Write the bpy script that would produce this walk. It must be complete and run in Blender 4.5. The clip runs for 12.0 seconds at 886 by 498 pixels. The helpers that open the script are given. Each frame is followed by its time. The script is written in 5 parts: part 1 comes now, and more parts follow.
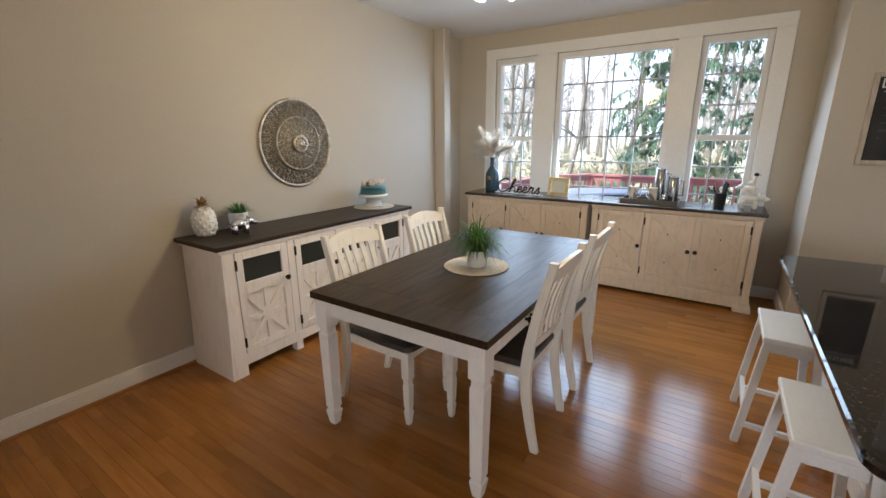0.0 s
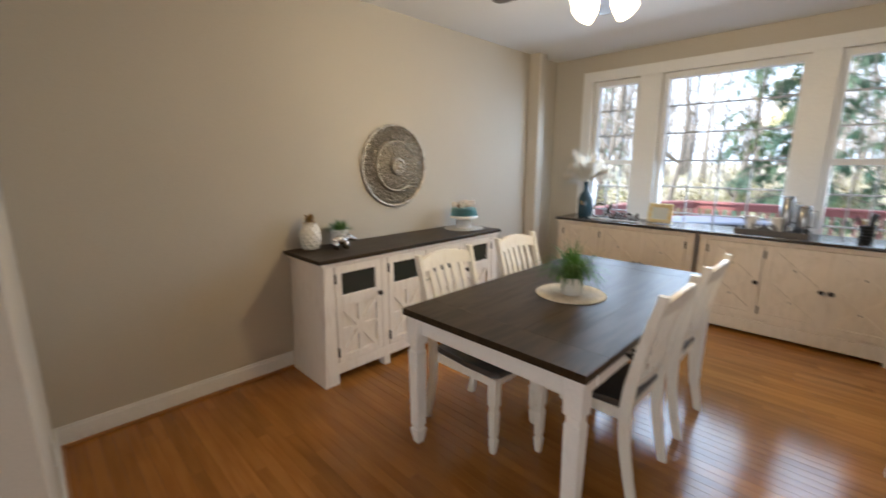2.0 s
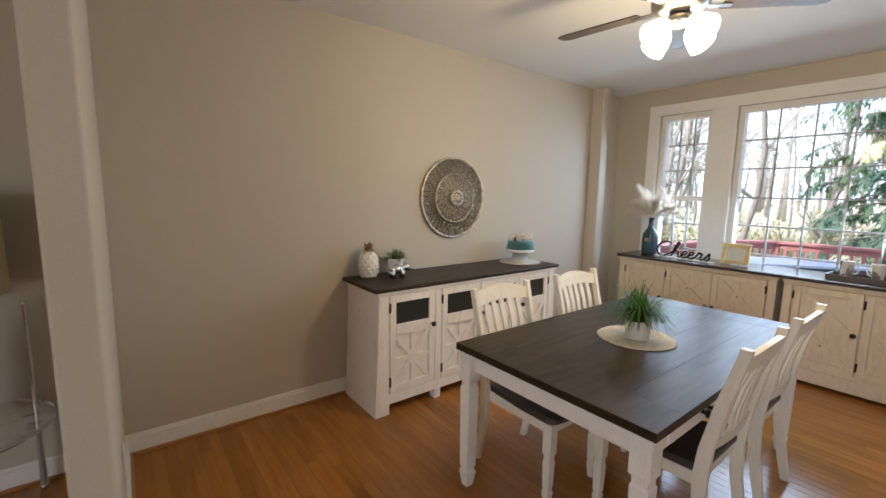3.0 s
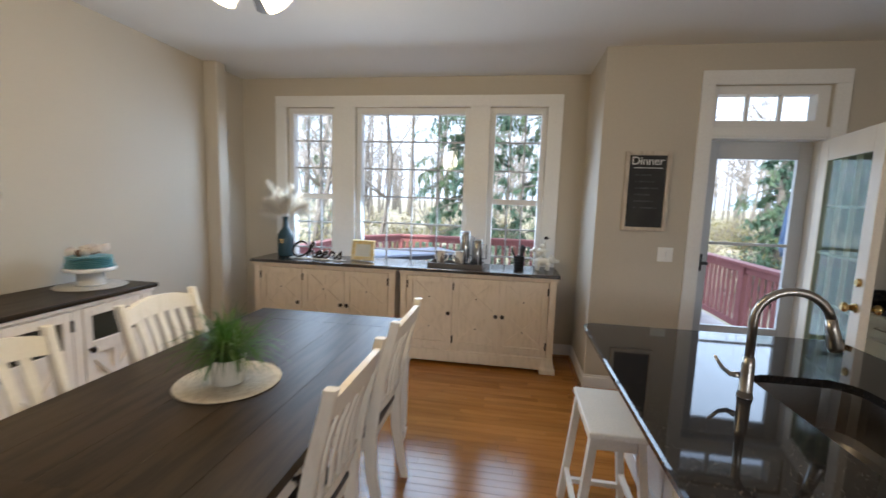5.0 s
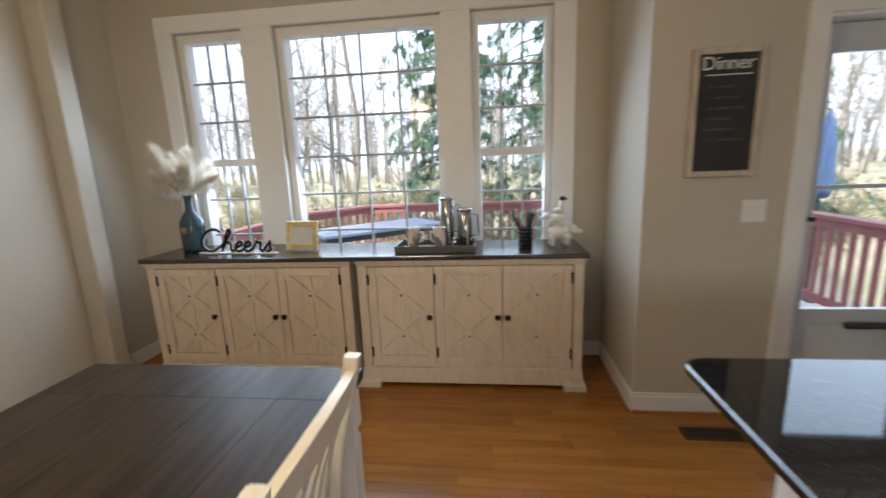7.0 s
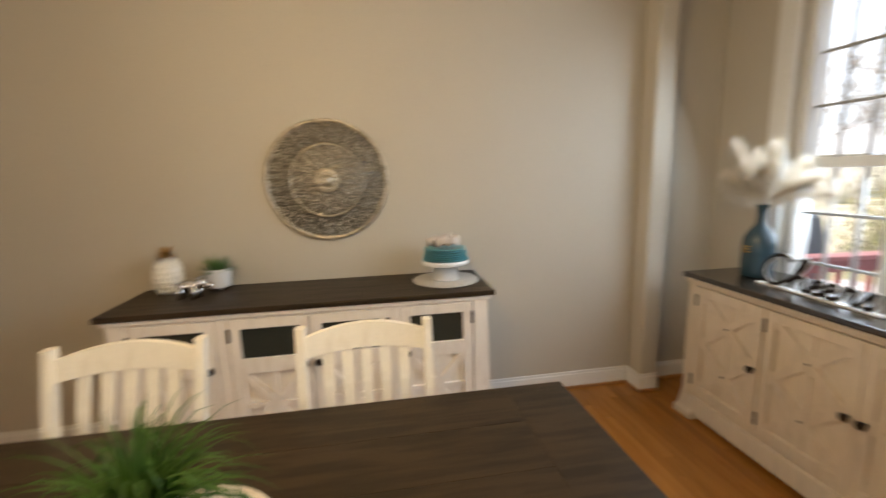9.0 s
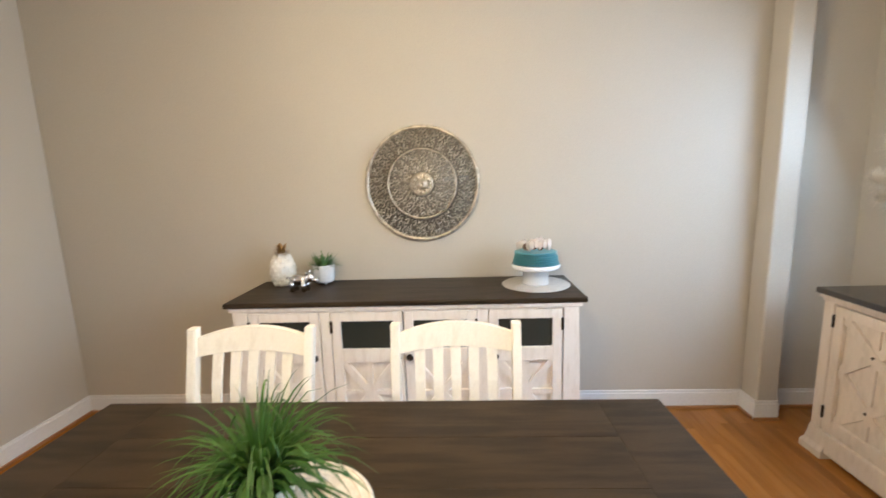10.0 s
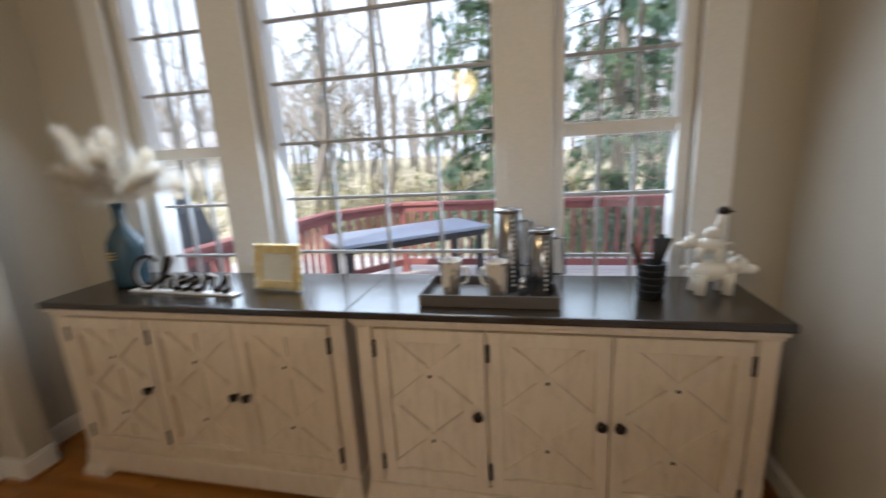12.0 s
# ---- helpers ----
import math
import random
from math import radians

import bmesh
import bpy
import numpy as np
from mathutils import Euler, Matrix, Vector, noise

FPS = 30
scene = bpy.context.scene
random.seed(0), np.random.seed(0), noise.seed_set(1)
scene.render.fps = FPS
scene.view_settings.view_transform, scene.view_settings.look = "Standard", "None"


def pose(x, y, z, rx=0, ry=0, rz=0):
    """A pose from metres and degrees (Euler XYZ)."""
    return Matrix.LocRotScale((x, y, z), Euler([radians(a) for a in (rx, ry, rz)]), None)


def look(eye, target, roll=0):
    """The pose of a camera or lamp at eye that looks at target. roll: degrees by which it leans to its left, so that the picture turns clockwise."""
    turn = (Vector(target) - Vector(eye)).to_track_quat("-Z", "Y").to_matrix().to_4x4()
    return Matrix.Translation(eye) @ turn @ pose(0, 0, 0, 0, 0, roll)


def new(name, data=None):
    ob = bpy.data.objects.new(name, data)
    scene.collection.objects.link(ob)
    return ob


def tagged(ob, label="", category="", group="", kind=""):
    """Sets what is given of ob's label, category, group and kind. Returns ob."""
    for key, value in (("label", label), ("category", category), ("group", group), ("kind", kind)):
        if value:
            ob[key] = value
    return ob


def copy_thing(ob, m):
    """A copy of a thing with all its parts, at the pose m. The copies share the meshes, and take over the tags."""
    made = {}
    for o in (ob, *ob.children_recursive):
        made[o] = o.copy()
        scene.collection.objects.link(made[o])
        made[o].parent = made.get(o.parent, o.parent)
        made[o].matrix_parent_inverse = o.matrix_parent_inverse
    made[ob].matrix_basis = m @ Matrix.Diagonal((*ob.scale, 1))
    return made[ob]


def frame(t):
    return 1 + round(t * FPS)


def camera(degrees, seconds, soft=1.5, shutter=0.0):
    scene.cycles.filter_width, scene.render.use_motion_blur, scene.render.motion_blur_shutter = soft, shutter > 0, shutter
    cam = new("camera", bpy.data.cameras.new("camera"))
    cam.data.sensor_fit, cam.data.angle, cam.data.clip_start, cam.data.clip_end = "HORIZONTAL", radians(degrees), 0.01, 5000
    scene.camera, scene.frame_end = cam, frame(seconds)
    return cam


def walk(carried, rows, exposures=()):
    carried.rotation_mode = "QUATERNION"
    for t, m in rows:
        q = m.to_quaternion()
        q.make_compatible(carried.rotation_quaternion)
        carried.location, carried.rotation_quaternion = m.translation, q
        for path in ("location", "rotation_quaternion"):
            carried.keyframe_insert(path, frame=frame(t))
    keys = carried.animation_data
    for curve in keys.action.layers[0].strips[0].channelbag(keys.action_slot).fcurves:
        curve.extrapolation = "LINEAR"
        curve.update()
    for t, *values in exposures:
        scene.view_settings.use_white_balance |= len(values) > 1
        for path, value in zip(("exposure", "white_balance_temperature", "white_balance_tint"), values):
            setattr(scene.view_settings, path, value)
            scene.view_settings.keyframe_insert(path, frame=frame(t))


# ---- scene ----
cam = camera(93.3, 12.0, soft=1.5, shutter=0.5)
PATH = [
    (0, (0.03, 0.289, 1.525), (-1.04, 1.9, 1.013), -0.3),
    (0.5, (0.015, 0.284, 1.52), (-1.061, 1.89, 1.007), -0.2),
    (1, (0.007, 0.29, 1.518), (-1.112, 1.868, 1.013), -0.2),
    (1.5, (0.0, 0.292, 1.516), (-1.152, 1.848, 1.015), -0.2),
    (2, (-0.029, 0.263, 1.519), (-1.413, 1.649, 1.114), -0.1),
    (2.5, (-0.057, 0.246, 1.534), (-1.637, 1.433, 1.227), 0.7),
    (3, (-0.064, 0.261, 1.534), (-1.631, 1.474, 1.267), 1.0),
    (3.5, (-0.061, 0.312, 1.534), (-1.412, 1.765, 1.286), 0.6),
    (5.5, (-0.08, 1.289, 1.505), (-0.23, 3.27, 1.271), 1.0),
    (6, (-0.122, 1.611, 1.469), (-0.236, 3.587, 1.185), -0.5),
    (6.5, (-0.13, 1.894, 1.445), (-0.2, 3.856, 1.068), -1.9),
    (8.5, (-0.395, 2.771, 1.485), (-2.069, 3.818, 1.164), -2.4),
    (9, (-0.36, 2.822, 1.498), (-2.304, 3.146, 1.154), -1.5),
    (9.5, (-0.347, 2.79, 1.504), (-2.307, 2.648, 1.131), -2.0),
    (10, (-0.34, 2.808, 1.507), (-2.311, 2.716, 1.184), -1.9),
    (10.5, (-0.351, 2.972, 1.484), (-2.138, 3.804, 1.147), -1.3),
    (11, (-0.36, 3.109, 1.49), (-1.796, 4.433, 1.058), -3.5),
    (11.5, (-0.399, 3.231, 1.444), (-1.419, 4.89, 0.986), -4.1),
    (12, (-0.38, 3.305, 1.446), (-0.804, 5.208, 1.004), -3.1),
]
EXPOSURES = [
    (0, 1.54, 5850, 10), (2.5, 1.56, 6000, 10), (3.5, 1.47, 5950, 10), (5.5, 1.33, 5850, 9), (6.0, 1.3, 5950, 9), (6.5, 1.31, 6050, 9), (8.5, 1.15, 6750, 11),
    (9.0, 1.47, 6950, 11), (9.5, 2.13, 6050, 10), (10, 2.2, 5750, 10), (10.5, 1.52, 5700, 9), (11, 1.36, 6500, 11), (11.5, 1.06, 6500, 11), (12, 0.98, 6350, 11),
]
walk(cam, [(t, look(eye, target, roll)) for t, eye, target, roll in PATH], EXPOSURES)

# ---- world, sun, lamps ----
wd = bpy.data.worlds.new("sky")
wd.use_nodes = True
scene.world = wd
sky = wd.node_tree.nodes.new("ShaderNodeTexSky")
sky.sky_type, sky.sun_disc = "NISHITA", False
sky.sun_elevation, sky.sun_rotation = radians(35.6), radians(-153.4)
sky.dust_density, sky.ozone_density = 6.0, 0.5
# thin high cloud over the blue
veil = wd.node_tree.nodes.new("ShaderNodeMixRGB")
veil.inputs[0].default_value, veil.inputs[2].default_value = 0.72, (6.4, 7.5, 9.2, 1)
wd.node_tree.links.new(sky.outputs[0], veil.inputs[1])
wd.node_tree.links.new(veil.outputs[0], wd.node_tree.nodes["Background"].inputs[0])
wd.node_tree.nodes["Background"].inputs[1].default_value = 0.15

sun = new("sun", bpy.data.lights.new("sun", "SUN"))
sun.data.energy, sun.data.angle, sun.data.color = 2.6, radians(0.8), (1.0, 0.93, 0.82)
sun.matrix_world = look((-5, -10, 8), (0, 0, 0))


def window_light(name, eye, target, w, h, watts, col=(0.66, 0.82, 1.0)):
    la = bpy.data.lights.new(name, "AREA")
    la.spread = radians(165)
    la.shape, la.size, la.size_y, la.energy, la.color = "RECTANGLE", w, h, watts, col
    ob = new(name, la)
    ob.matrix_world = look(eye, target)
    return ob


window_light("sky_light_centre", (-1.09, 5.125, 1.68), (-1.09, 0, -1.2), 1.05, 1.3, 9.5)
window_light("sky_light_west", (-2.165, 5.125, 1.68), (-2.165, 0, -1.2), 0.44, 1.3, 5)
window_light("sky_light_east", (-0.03, 5.125, 1.68), (-0.03, 0, -1.2), 0.44, 1.3, 3)
window_light("sky_light_door", (1.777, 4.60, 1.245), (1.777, 0, 1.245), 0.555, 1.32, 1.3)
# Fill lamp added on the unseen south side to brighten the room.
window_light("fill_light_south", (1.9, -3.93, 1.5), (0.6, 3, 1.2), 2.2, 1.5, 19, (1.0, 0.95, 0.86))

# ---- materials ----


def nodes_of(m):
    m.use_nodes = True
    return m.node_tree.nodes, m.node_tree.links, m.node_tree.nodes["Principled BSDF"]


def mat(name, col, rough=0.5, metal=0.0, col2=None, amount=0.35, scale=4.0, stretch=(1, 1, 1), bump=0.1, fine=90.0, per=0.0, coat=0.0, lo=0.42, hi=0.62, spec=0.5):
    """A surface with two scales of variation: broad patches of col2, and fine grain in colour and relief."""
    m = bpy.data.materials.new(name)
    n, l, b = nodes_of(m)
    tc = n.new("ShaderNodeTexCoord")
    mp = n.new("ShaderNodeMapping")
    mp.inputs["Scale"].default_value = stretch
    l.new(tc.outputs["Object"], mp.inputs[0])
    if per:
        info = n.new("ShaderNodeObjectInfo")
        off = n.new("ShaderNodeVectorMath")
        off.operation = "SCALE"
        off.inputs[0].default_value = (17, 23, 11)
        l.new(info.outputs["Random"], off.inputs["Scale"])
        l.new(off.outputs[0], mp.inputs["Location"])
    big = n.new("ShaderNodeTexNoise")
    big.inputs["Scale"].default_value, big.inputs["Detail"].default_value = scale, 6
    l.new(mp.outputs[0], big.inputs["Vector"])
    ramp = n.new("ShaderNodeMapRange")
    ramp.inputs[1].default_value, ramp.inputs[2].default_value = lo, hi
    ramp.inputs[4].default_value = amount
    l.new(big.outputs[0], ramp.inputs[0])
    mix = n.new("ShaderNodeMixRGB")
    mix.inputs[1].default_value = (*col, 1)
    mix.inputs[2].default_value = (*(col2 or [c * 0.7 for c in col]), 1)
    l.new(ramp.outputs[0], mix.inputs[0])
    small = n.new("ShaderNodeTexNoise")
    small.inputs["Scale"].default_value, small.inputs["Detail"].default_value = fine, 3
    l.new(mp.outputs[0], small.inputs["Vector"])
    hsv = n.new("ShaderNodeHueSaturation")
    val = n.new("ShaderNodeMapRange")
    val.inputs[3].default_value, val.inputs[4].default_value = 0.9, 1.1
    l.new(small.outputs[0], val.inputs[0])
    last = val.outputs[0]
    if per:
        pr = n.new("ShaderNodeMapRange")
        pr.inputs[3].default_value, pr.inputs[4].default_value = 1 - per, 1 + per
        l.new(info.outputs["Random"], pr.inputs[0])
        mul = n.new("ShaderNodeMath")
        mul.operation = "MULTIPLY"
        l.new(last, mul.inputs[0]), l.new(pr.outputs[0], mul.inputs[1])
        last = mul.outputs[0]
    l.new(last, hsv.inputs["Value"])
    l.new(mix.outputs[0], hsv.inputs["Color"])
    l.new(hsv.outputs[0], b.inputs["Base Color"])
    rg = n.new("ShaderNodeMapRange")
    rg.inputs[3].default_value, rg.inputs[4].default_value = rough * 0.85, min(1, rough * 1.15)
    l.new(big.outputs[0], rg.inputs[0])
    l.new(rg.outputs[0], b.inputs["Roughness"])
    b.inputs["Metallic"].default_value = metal
    b.inputs["Specular IOR Level"].default_value = spec
    b.inputs["Coat Weight"].default_value = coat
    b.inputs["Coat Roughness"].default_value = 0.12
    if bump:
        bp = n.new("ShaderNodeBump")
        bp.inputs["Strength"].default_value, bp.inputs["Distance"].default_value = bump, 0.004
        l.new(small.outputs[0], bp.inputs["Height"])
        l.new(bp.outputs[0], b.inputs["Normal"])
    return m


def glass_mat(name, col=(1, 1, 1), rough=0.0, mirror=0.03):
    """A thin pane: clear, with a weak mirror."""
    m = bpy.data.materials.new(name)
    n, l, b = nodes_of(m)
    tr, gl, mx, fr = n.new("ShaderNodeBsdfTransparent"), n.new("ShaderNodeBsdfGlossy"), n.new("ShaderNodeMixShader"), n.new("ShaderNodeLayerWeight")
    tr.inputs[0].default_value = (*col, 1)
    gl.inputs["Roughness"].default_value = rough
    pw, ad = n.new("ShaderNodeMath"), n.new("ShaderNodeMath")
    pw.operation, pw.inputs[1].default_value = "POWER", 5.0
    ad.operation, ad.inputs[1].default_value, ad.inputs[2].default_value = "MULTIPLY_ADD", 0.6, mirror
    l.new(fr.outputs["Facing"], pw.inputs[0]), l.new(pw.outputs[0], ad.inputs[0])
    l.new(ad.outputs[0], mx.inputs[0]), l.new(tr.outputs[0], mx.inputs[1]), l.new(gl.outputs[0], mx.inputs[2])
    l.new(mx.outputs[0], n["Material Output"].inputs[0])
    return m


def glow_mat(name, col, strength):
    m = bpy.data.materials.new(name)
    n, l, b = nodes_of(m)
    b.inputs["Base Color"].default_value = (0.9, 0.88, 0.8, 1)
    b.inputs["Emission Color"].default_value = (*col, 1)
    b.inputs["Emission Strength"].default_value = strength
    return m


WALL = mat("wall_paint", (0.51, 0.462, 0.385), 0.75, col2=(0.485, 0.438, 0.365), scale=1.2, bump=0.06, fine=160)
CEIL = mat("ceiling_paint", (0.74, 0.73, 0.71), 0.85, scale=1.0, amount=0.1, bump=0.08, fine=140)
TRIM = mat("white_trim", (0.78, 0.77, 0.75), 0.4, scale=2, amount=0.08, bump=0.03)
OAK = mat("oak_floor", (0.35, 0.142, 0.029), 0.16, col2=(0.25, 0.092, 0.017), amount=0.6, scale=2.2, stretch=(1, 9, 9), bump=0.04, fine=45, per=0.16, coat=0.08, spec=0.34)
OAKJ = mat("floor_joint", (0.09, 0.038, 0.012), 0.6)
MOULD = mat("stained_moulding", (0.36, 0.16, 0.05), 0.35, stretch=(1, 1, 4))
CHALKY = mat("distressed_white_paint", (0.82, 0.755, 0.68), 0.55, col2=(0.62, 0.53, 0.43), amount=0.42, scale=7, stretch=(5, 5, 1), bump=0.25, fine=60, lo=0.5, hi=0.72)
CREAM = mat("distressed_cream_paint", (0.70, 0.605, 0.495), 0.55, col2=(0.50, 0.415, 0.32), amount=0.45, scale=7, stretch=(5, 5, 1), bump=0.25, fine=60, lo=0.48, hi=0.72)
TABLEW = mat("white_table_paint", (0.87, 0.835, 0.775), 0.4, col2=(0.7, 0.63, 0.54), amount=0.3, scale=9, stretch=(3, 3, 1), bump=0.08, fine=70, lo=0.55, hi=0.75)
CHAIRW = mat("cream_white_paint", (0.83, 0.775, 0.675), 0.45, col2=(0.6, 0.52, 0.40), amount=0.4, scale=9, stretch=(3, 3, 1), bump=0.12, fine=70, lo=0.55, hi=0.75)
DARKW = mat("dark_stained_wood", (0.042, 0.0265, 0.0135), 0.4, col2=(0.018, 0.0118, 0.006), amount=0.8, scale=3.2, stretch=(9, 1, 9), bump=0.1, fine=40, per=0.05, spec=0.2)
BUFTOP = mat("dark_lacquered_wood", (0.033, 0.0215, 0.0125), 0.22, col2=(0.018, 0.0118, 0.007), amount=0.8, scale=3.2, stretch=(1, 9, 9), bump=0.06, fine=40, per=0.05, spec=0.85)
SEATW = mat("dark_stained_seat", (0.055, 0.043, 0.036), 0.42, scale=5, stretch=(2, 7, 7), bump=0.15)
STOOLW = mat("satin_white_paint", (0.80, 0.79, 0.77), 0.4, scale=5, amount=0.12, bump=0.05)
BRONZE = mat("dark_bronze", (0.035, 0.025, 0.02), 0.38, 0.8, bump=0.1)
CHROME = mat("chrome", (0.75, 0.75, 0.76), 0.1, 1.0, amount=0.1, bump=0.0)
NICKEL = mat("brushed_nickel", (0.42, 0.40, 0.37), 0.3, 1.0, amount=0.15, stretch=(1, 1, 12), bump=0.05)
GUN = mat("dark_polished_steel", (0.34, 0.33, 0.32), 0.2, 1.0, amount=0.2, bump=0.02)
STEEL = mat("stainless_steel", (0.36, 0.34, 0.32), 0.3, 1.0, amount=0.2, bump=0.05)
PEWTER = mat("aged_silver", (0.55, 0.485, 0.385), 0.36, 0.7, col2=(0.30, 0.26, 0.20), amount=0.75, scale=30, bump=0.3, fine=120)
PEWTERD = mat("darker_backing", (0.26, 0.226, 0.175), 0.55, 0.35, scale=20)
# White bars given a flat grey that stands for being backlit.
GRID = mat("backlit_white_grille", (0.42, 0.42, 0.42), 0.5, amount=0.1, bump=0.0)
BRASS = mat("brass", (0.62, 0.43, 0.17), 0.25, 1.0, amount=0.2)
GOLD = mat("gilt", (0.72, 0.55, 0.25), 0.35, 0.7, col2=(0.85, 0.78, 0.6), amount=0.5, scale=25, bump=0.2)
BROZEC = mat("bronze_crown", (0.42, 0.26, 0.10), 0.35, 0.8, bump=0.2)
GLASS = glass_mat("clear_glass", mirror=0.014)
DOORG = glass_mat("coated_door_glass", (0.64, 0.72, 0.665), 0.0, 0.035)
CABGLASS = mat("dark_cabinet_glass", (0.03, 0.033, 0.028), 0.1, bump=0.0, amount=0.1)
CERAM = mat("white_glazed_ceramic", (0.80, 0.77, 0.70), 0.18, amount=0.1, bump=0.03)
WHITEC = mat("white_ceramic", (0.82, 0.82, 0.82), 0.15, amount=0.08, bump=0.0)
TEAL = mat("teal_glaze", (0.12, 0.40, 0.46), 0.3, col2=(0.08, 0.31, 0.37), bump=0.03)
TEALG = mat("blue_glass_bottle", (0.03, 0.065, 0.085), 0.16, col2=(0.02, 0.045, 0.065), bump=0.0)
NAPKIN = mat("white_cloth", (0.68, 0.61, 0.565), 0.9, amount=0.15, bump=0.3)
RINGW = mat("napkin_ring_brown", (0.16, 0.09, 0.06), 0.6)
WOVEN = mat("woven_mat", (0.70, 0.62, 0.50), 0.85, col2=(0.5, 0.42, 0.32), amount=0.5, scale=40, bump=0.7, fine=220)
WOVENG = mat("grey_woven_mat", (0.52, 0.49, 0.45), 0.85, scale=40, bump=0.7, fine=220)
GRASS = mat("artificial_grass", (0.075, 0.165, 0.028), 0.5, col2=(0.022, 0.075, 0.015), amount=0.8, scale=9, bump=0.0)
SUCC = mat("succulent_green", (0.10, 0.20, 0.06), 0.5, scale=12)
SOIL = mat("potting_soil", (0.03, 0.02, 0.012), 0.95, bump=0.6)
PAMPAS = mat("dried_plume", (0.78, 0.70, 0.58), 0.95, amount=0.15, bump=0.3)
GRANITE = mat("black_granite", (0.016, 0.0145, 0.0145), 0.04, col2=(0.16, 0.13, 0.10), amount=0.8, scale=130, bump=0.0, lo=0.6, hi=0.72)
CHALK = mat("chalkboard", (0.022, 0.023, 0.025), 0.8, col2=(0.05, 0.05, 0.05), amount=0.5, scale=5, bump=0.05)
CHALKF = mat("smudged_chalk", (0.075, 0.077, 0.08), 0.9, col2=(0.03, 0.03, 0.032), amount=0.8, scale=30)
CHALKW = mat("chalk", (0.75, 0.75, 0.73), 0.95)
RUSTIC = mat("whitewashed_wood", (0.54, 0.475, 0.395), 0.65, col2=(0.36, 0.30, 0.235), amount=0.6, scale=8, stretch=(4, 4, 1), bump=0.2)
PLASTIC = mat("white_plastic", (0.78, 0.77, 0.74), 0.35, amount=0.05, bump=0.0)
STORM = mat("grey_storm_door", (0.52, 0.53, 0.55), 0.4, amount=0.1, bump=0.03)
DOORW = mat("cream_door_paint", (0.78, 0.70, 0.58), 0.4, amount=0.1, bump=0.05)
BLACK = mat("black_plastic", (0.015, 0.015, 0.015), 0.4, bump=0.05)
BLADE = mat("fan_blade_wood", (0.06, 0.047, 0.037), 0.45, scale=3, stretch=(1, 8, 8))
SHADE = glow_mat("frosted_lit_glass", (1.0, 0.80, 0.52), 2.2)
LINEN = mat("lamp_shade_linen", (0.82, 0.76, 0.56), 0.9, amount=0.1, bump=0.3, fine=200)
MUG = mat("grey_leaf_mug", (0.74, 0.68, 0.60), 0.45, col2=(0.20, 0.17, 0.15), amount=1.0, scale=22, stretch=(1, 1, 0.5), lo=0.47, hi=0.5)
TRAYM = mat("grey_tray_wood", (0.10, 0.085, 0.075), 0.5, scale=6, stretch=(1, 6, 6), bump=0.2)
PRINT = mat("pale_print", (0.66, 0.66, 0.62), 0.15, amount=0.25, scale=12, bump=0.0)
REGISTER = mat("brown_register", (0.09, 0.055, 0.035), 0.45, 0.5)
REDRAIL = mat("maroon_deck_stain", (0.30, 0.11, 0.105), 0.6, col2=(0.22, 0.08, 0.078), scale=5, bump=0.2)
DECKB = mat("weathered_deck_board", (0.52, 0.48, 0.47), 0.7, col2=(0.40, 0.35, 0.34), scale=4, stretch=(1, 6, 6), bump=0.3, per=0.15)
TABLEO = mat("patio_table_top", (0.32, 0.37, 0.47), 0.3, scale=3, amount=0.3)
DARKMET = mat("dark_patio_metal", (0.05, 0.05, 0.055), 0.45, 0.5)
CANVAS = mat("blue_canvas", (0.13, 0.20, 0.36), 0.85, scale=5, bump=0.4)
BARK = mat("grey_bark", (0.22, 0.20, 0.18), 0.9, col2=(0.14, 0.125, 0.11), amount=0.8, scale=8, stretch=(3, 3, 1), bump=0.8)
# Haze is mixed into this bark colour, for bare crowns and distant woods.
BARKF = mat("haze_paled_bark", (0.34, 0.315, 0.29), 0.9, col2=(0.25, 0.23, 0.21), amount=0.8, scale=3, bump=0.4)
NEEDLE = mat("evergreen_foliage", (0.10, 0.19, 0.14), 0.6, col2=(0.17, 0.23, 0.11), amount=0.8, scale=1.3, bump=0.0)
BUSH = mat("yellowing_foliage", (0.34, 0.28, 0.12), 0.7, col2=(0.20, 0.23, 0.09), amount=0.9, scale=0.9, bump=0.0)
LEAFLIT = mat("leaf_litter_ground", (0.46, 0.40, 0.29), 0.95, col2=(0.28, 0.27, 0.15), amount=0.9, scale=0.5, bump=0.8, fine=14)
SIDING = mat("house_siding", (0.6, 0.58, 0.54), 0.7, bump=0.1)
ROOFS = mat("grey_shingles", (0.42, 0.42, 0.43), 0.9, scale=3, bump=0.4)
TARP = mat("grey_cover", (0.10, 0.11, 0.12), 0.8, scale=3, bump=0.4)



def translucent(m, share):
    """Lets part of the light through thin leaves and plumes."""
    n, l, b = nodes_of(m)
    tl, mx = n.new("ShaderNodeBsdfTranslucent"), n.new("ShaderNodeMixShader")
    l.new(b.inputs["Base Color"].links[0].from_socket, tl.inputs["Color"])
    mx.inputs[0].default_value = share
    l.new(b.outputs[0], mx.inputs[1]), l.new(tl.outputs[0], mx.inputs[2])
    l.new(mx.outputs[0], n["Material Output"].inputs[0])


for leafy in (NEEDLE, BUSH, GRASS, PAMPAS, LINEN):
    translucent(leafy, 0.45)

# ---- mesh helpers ----


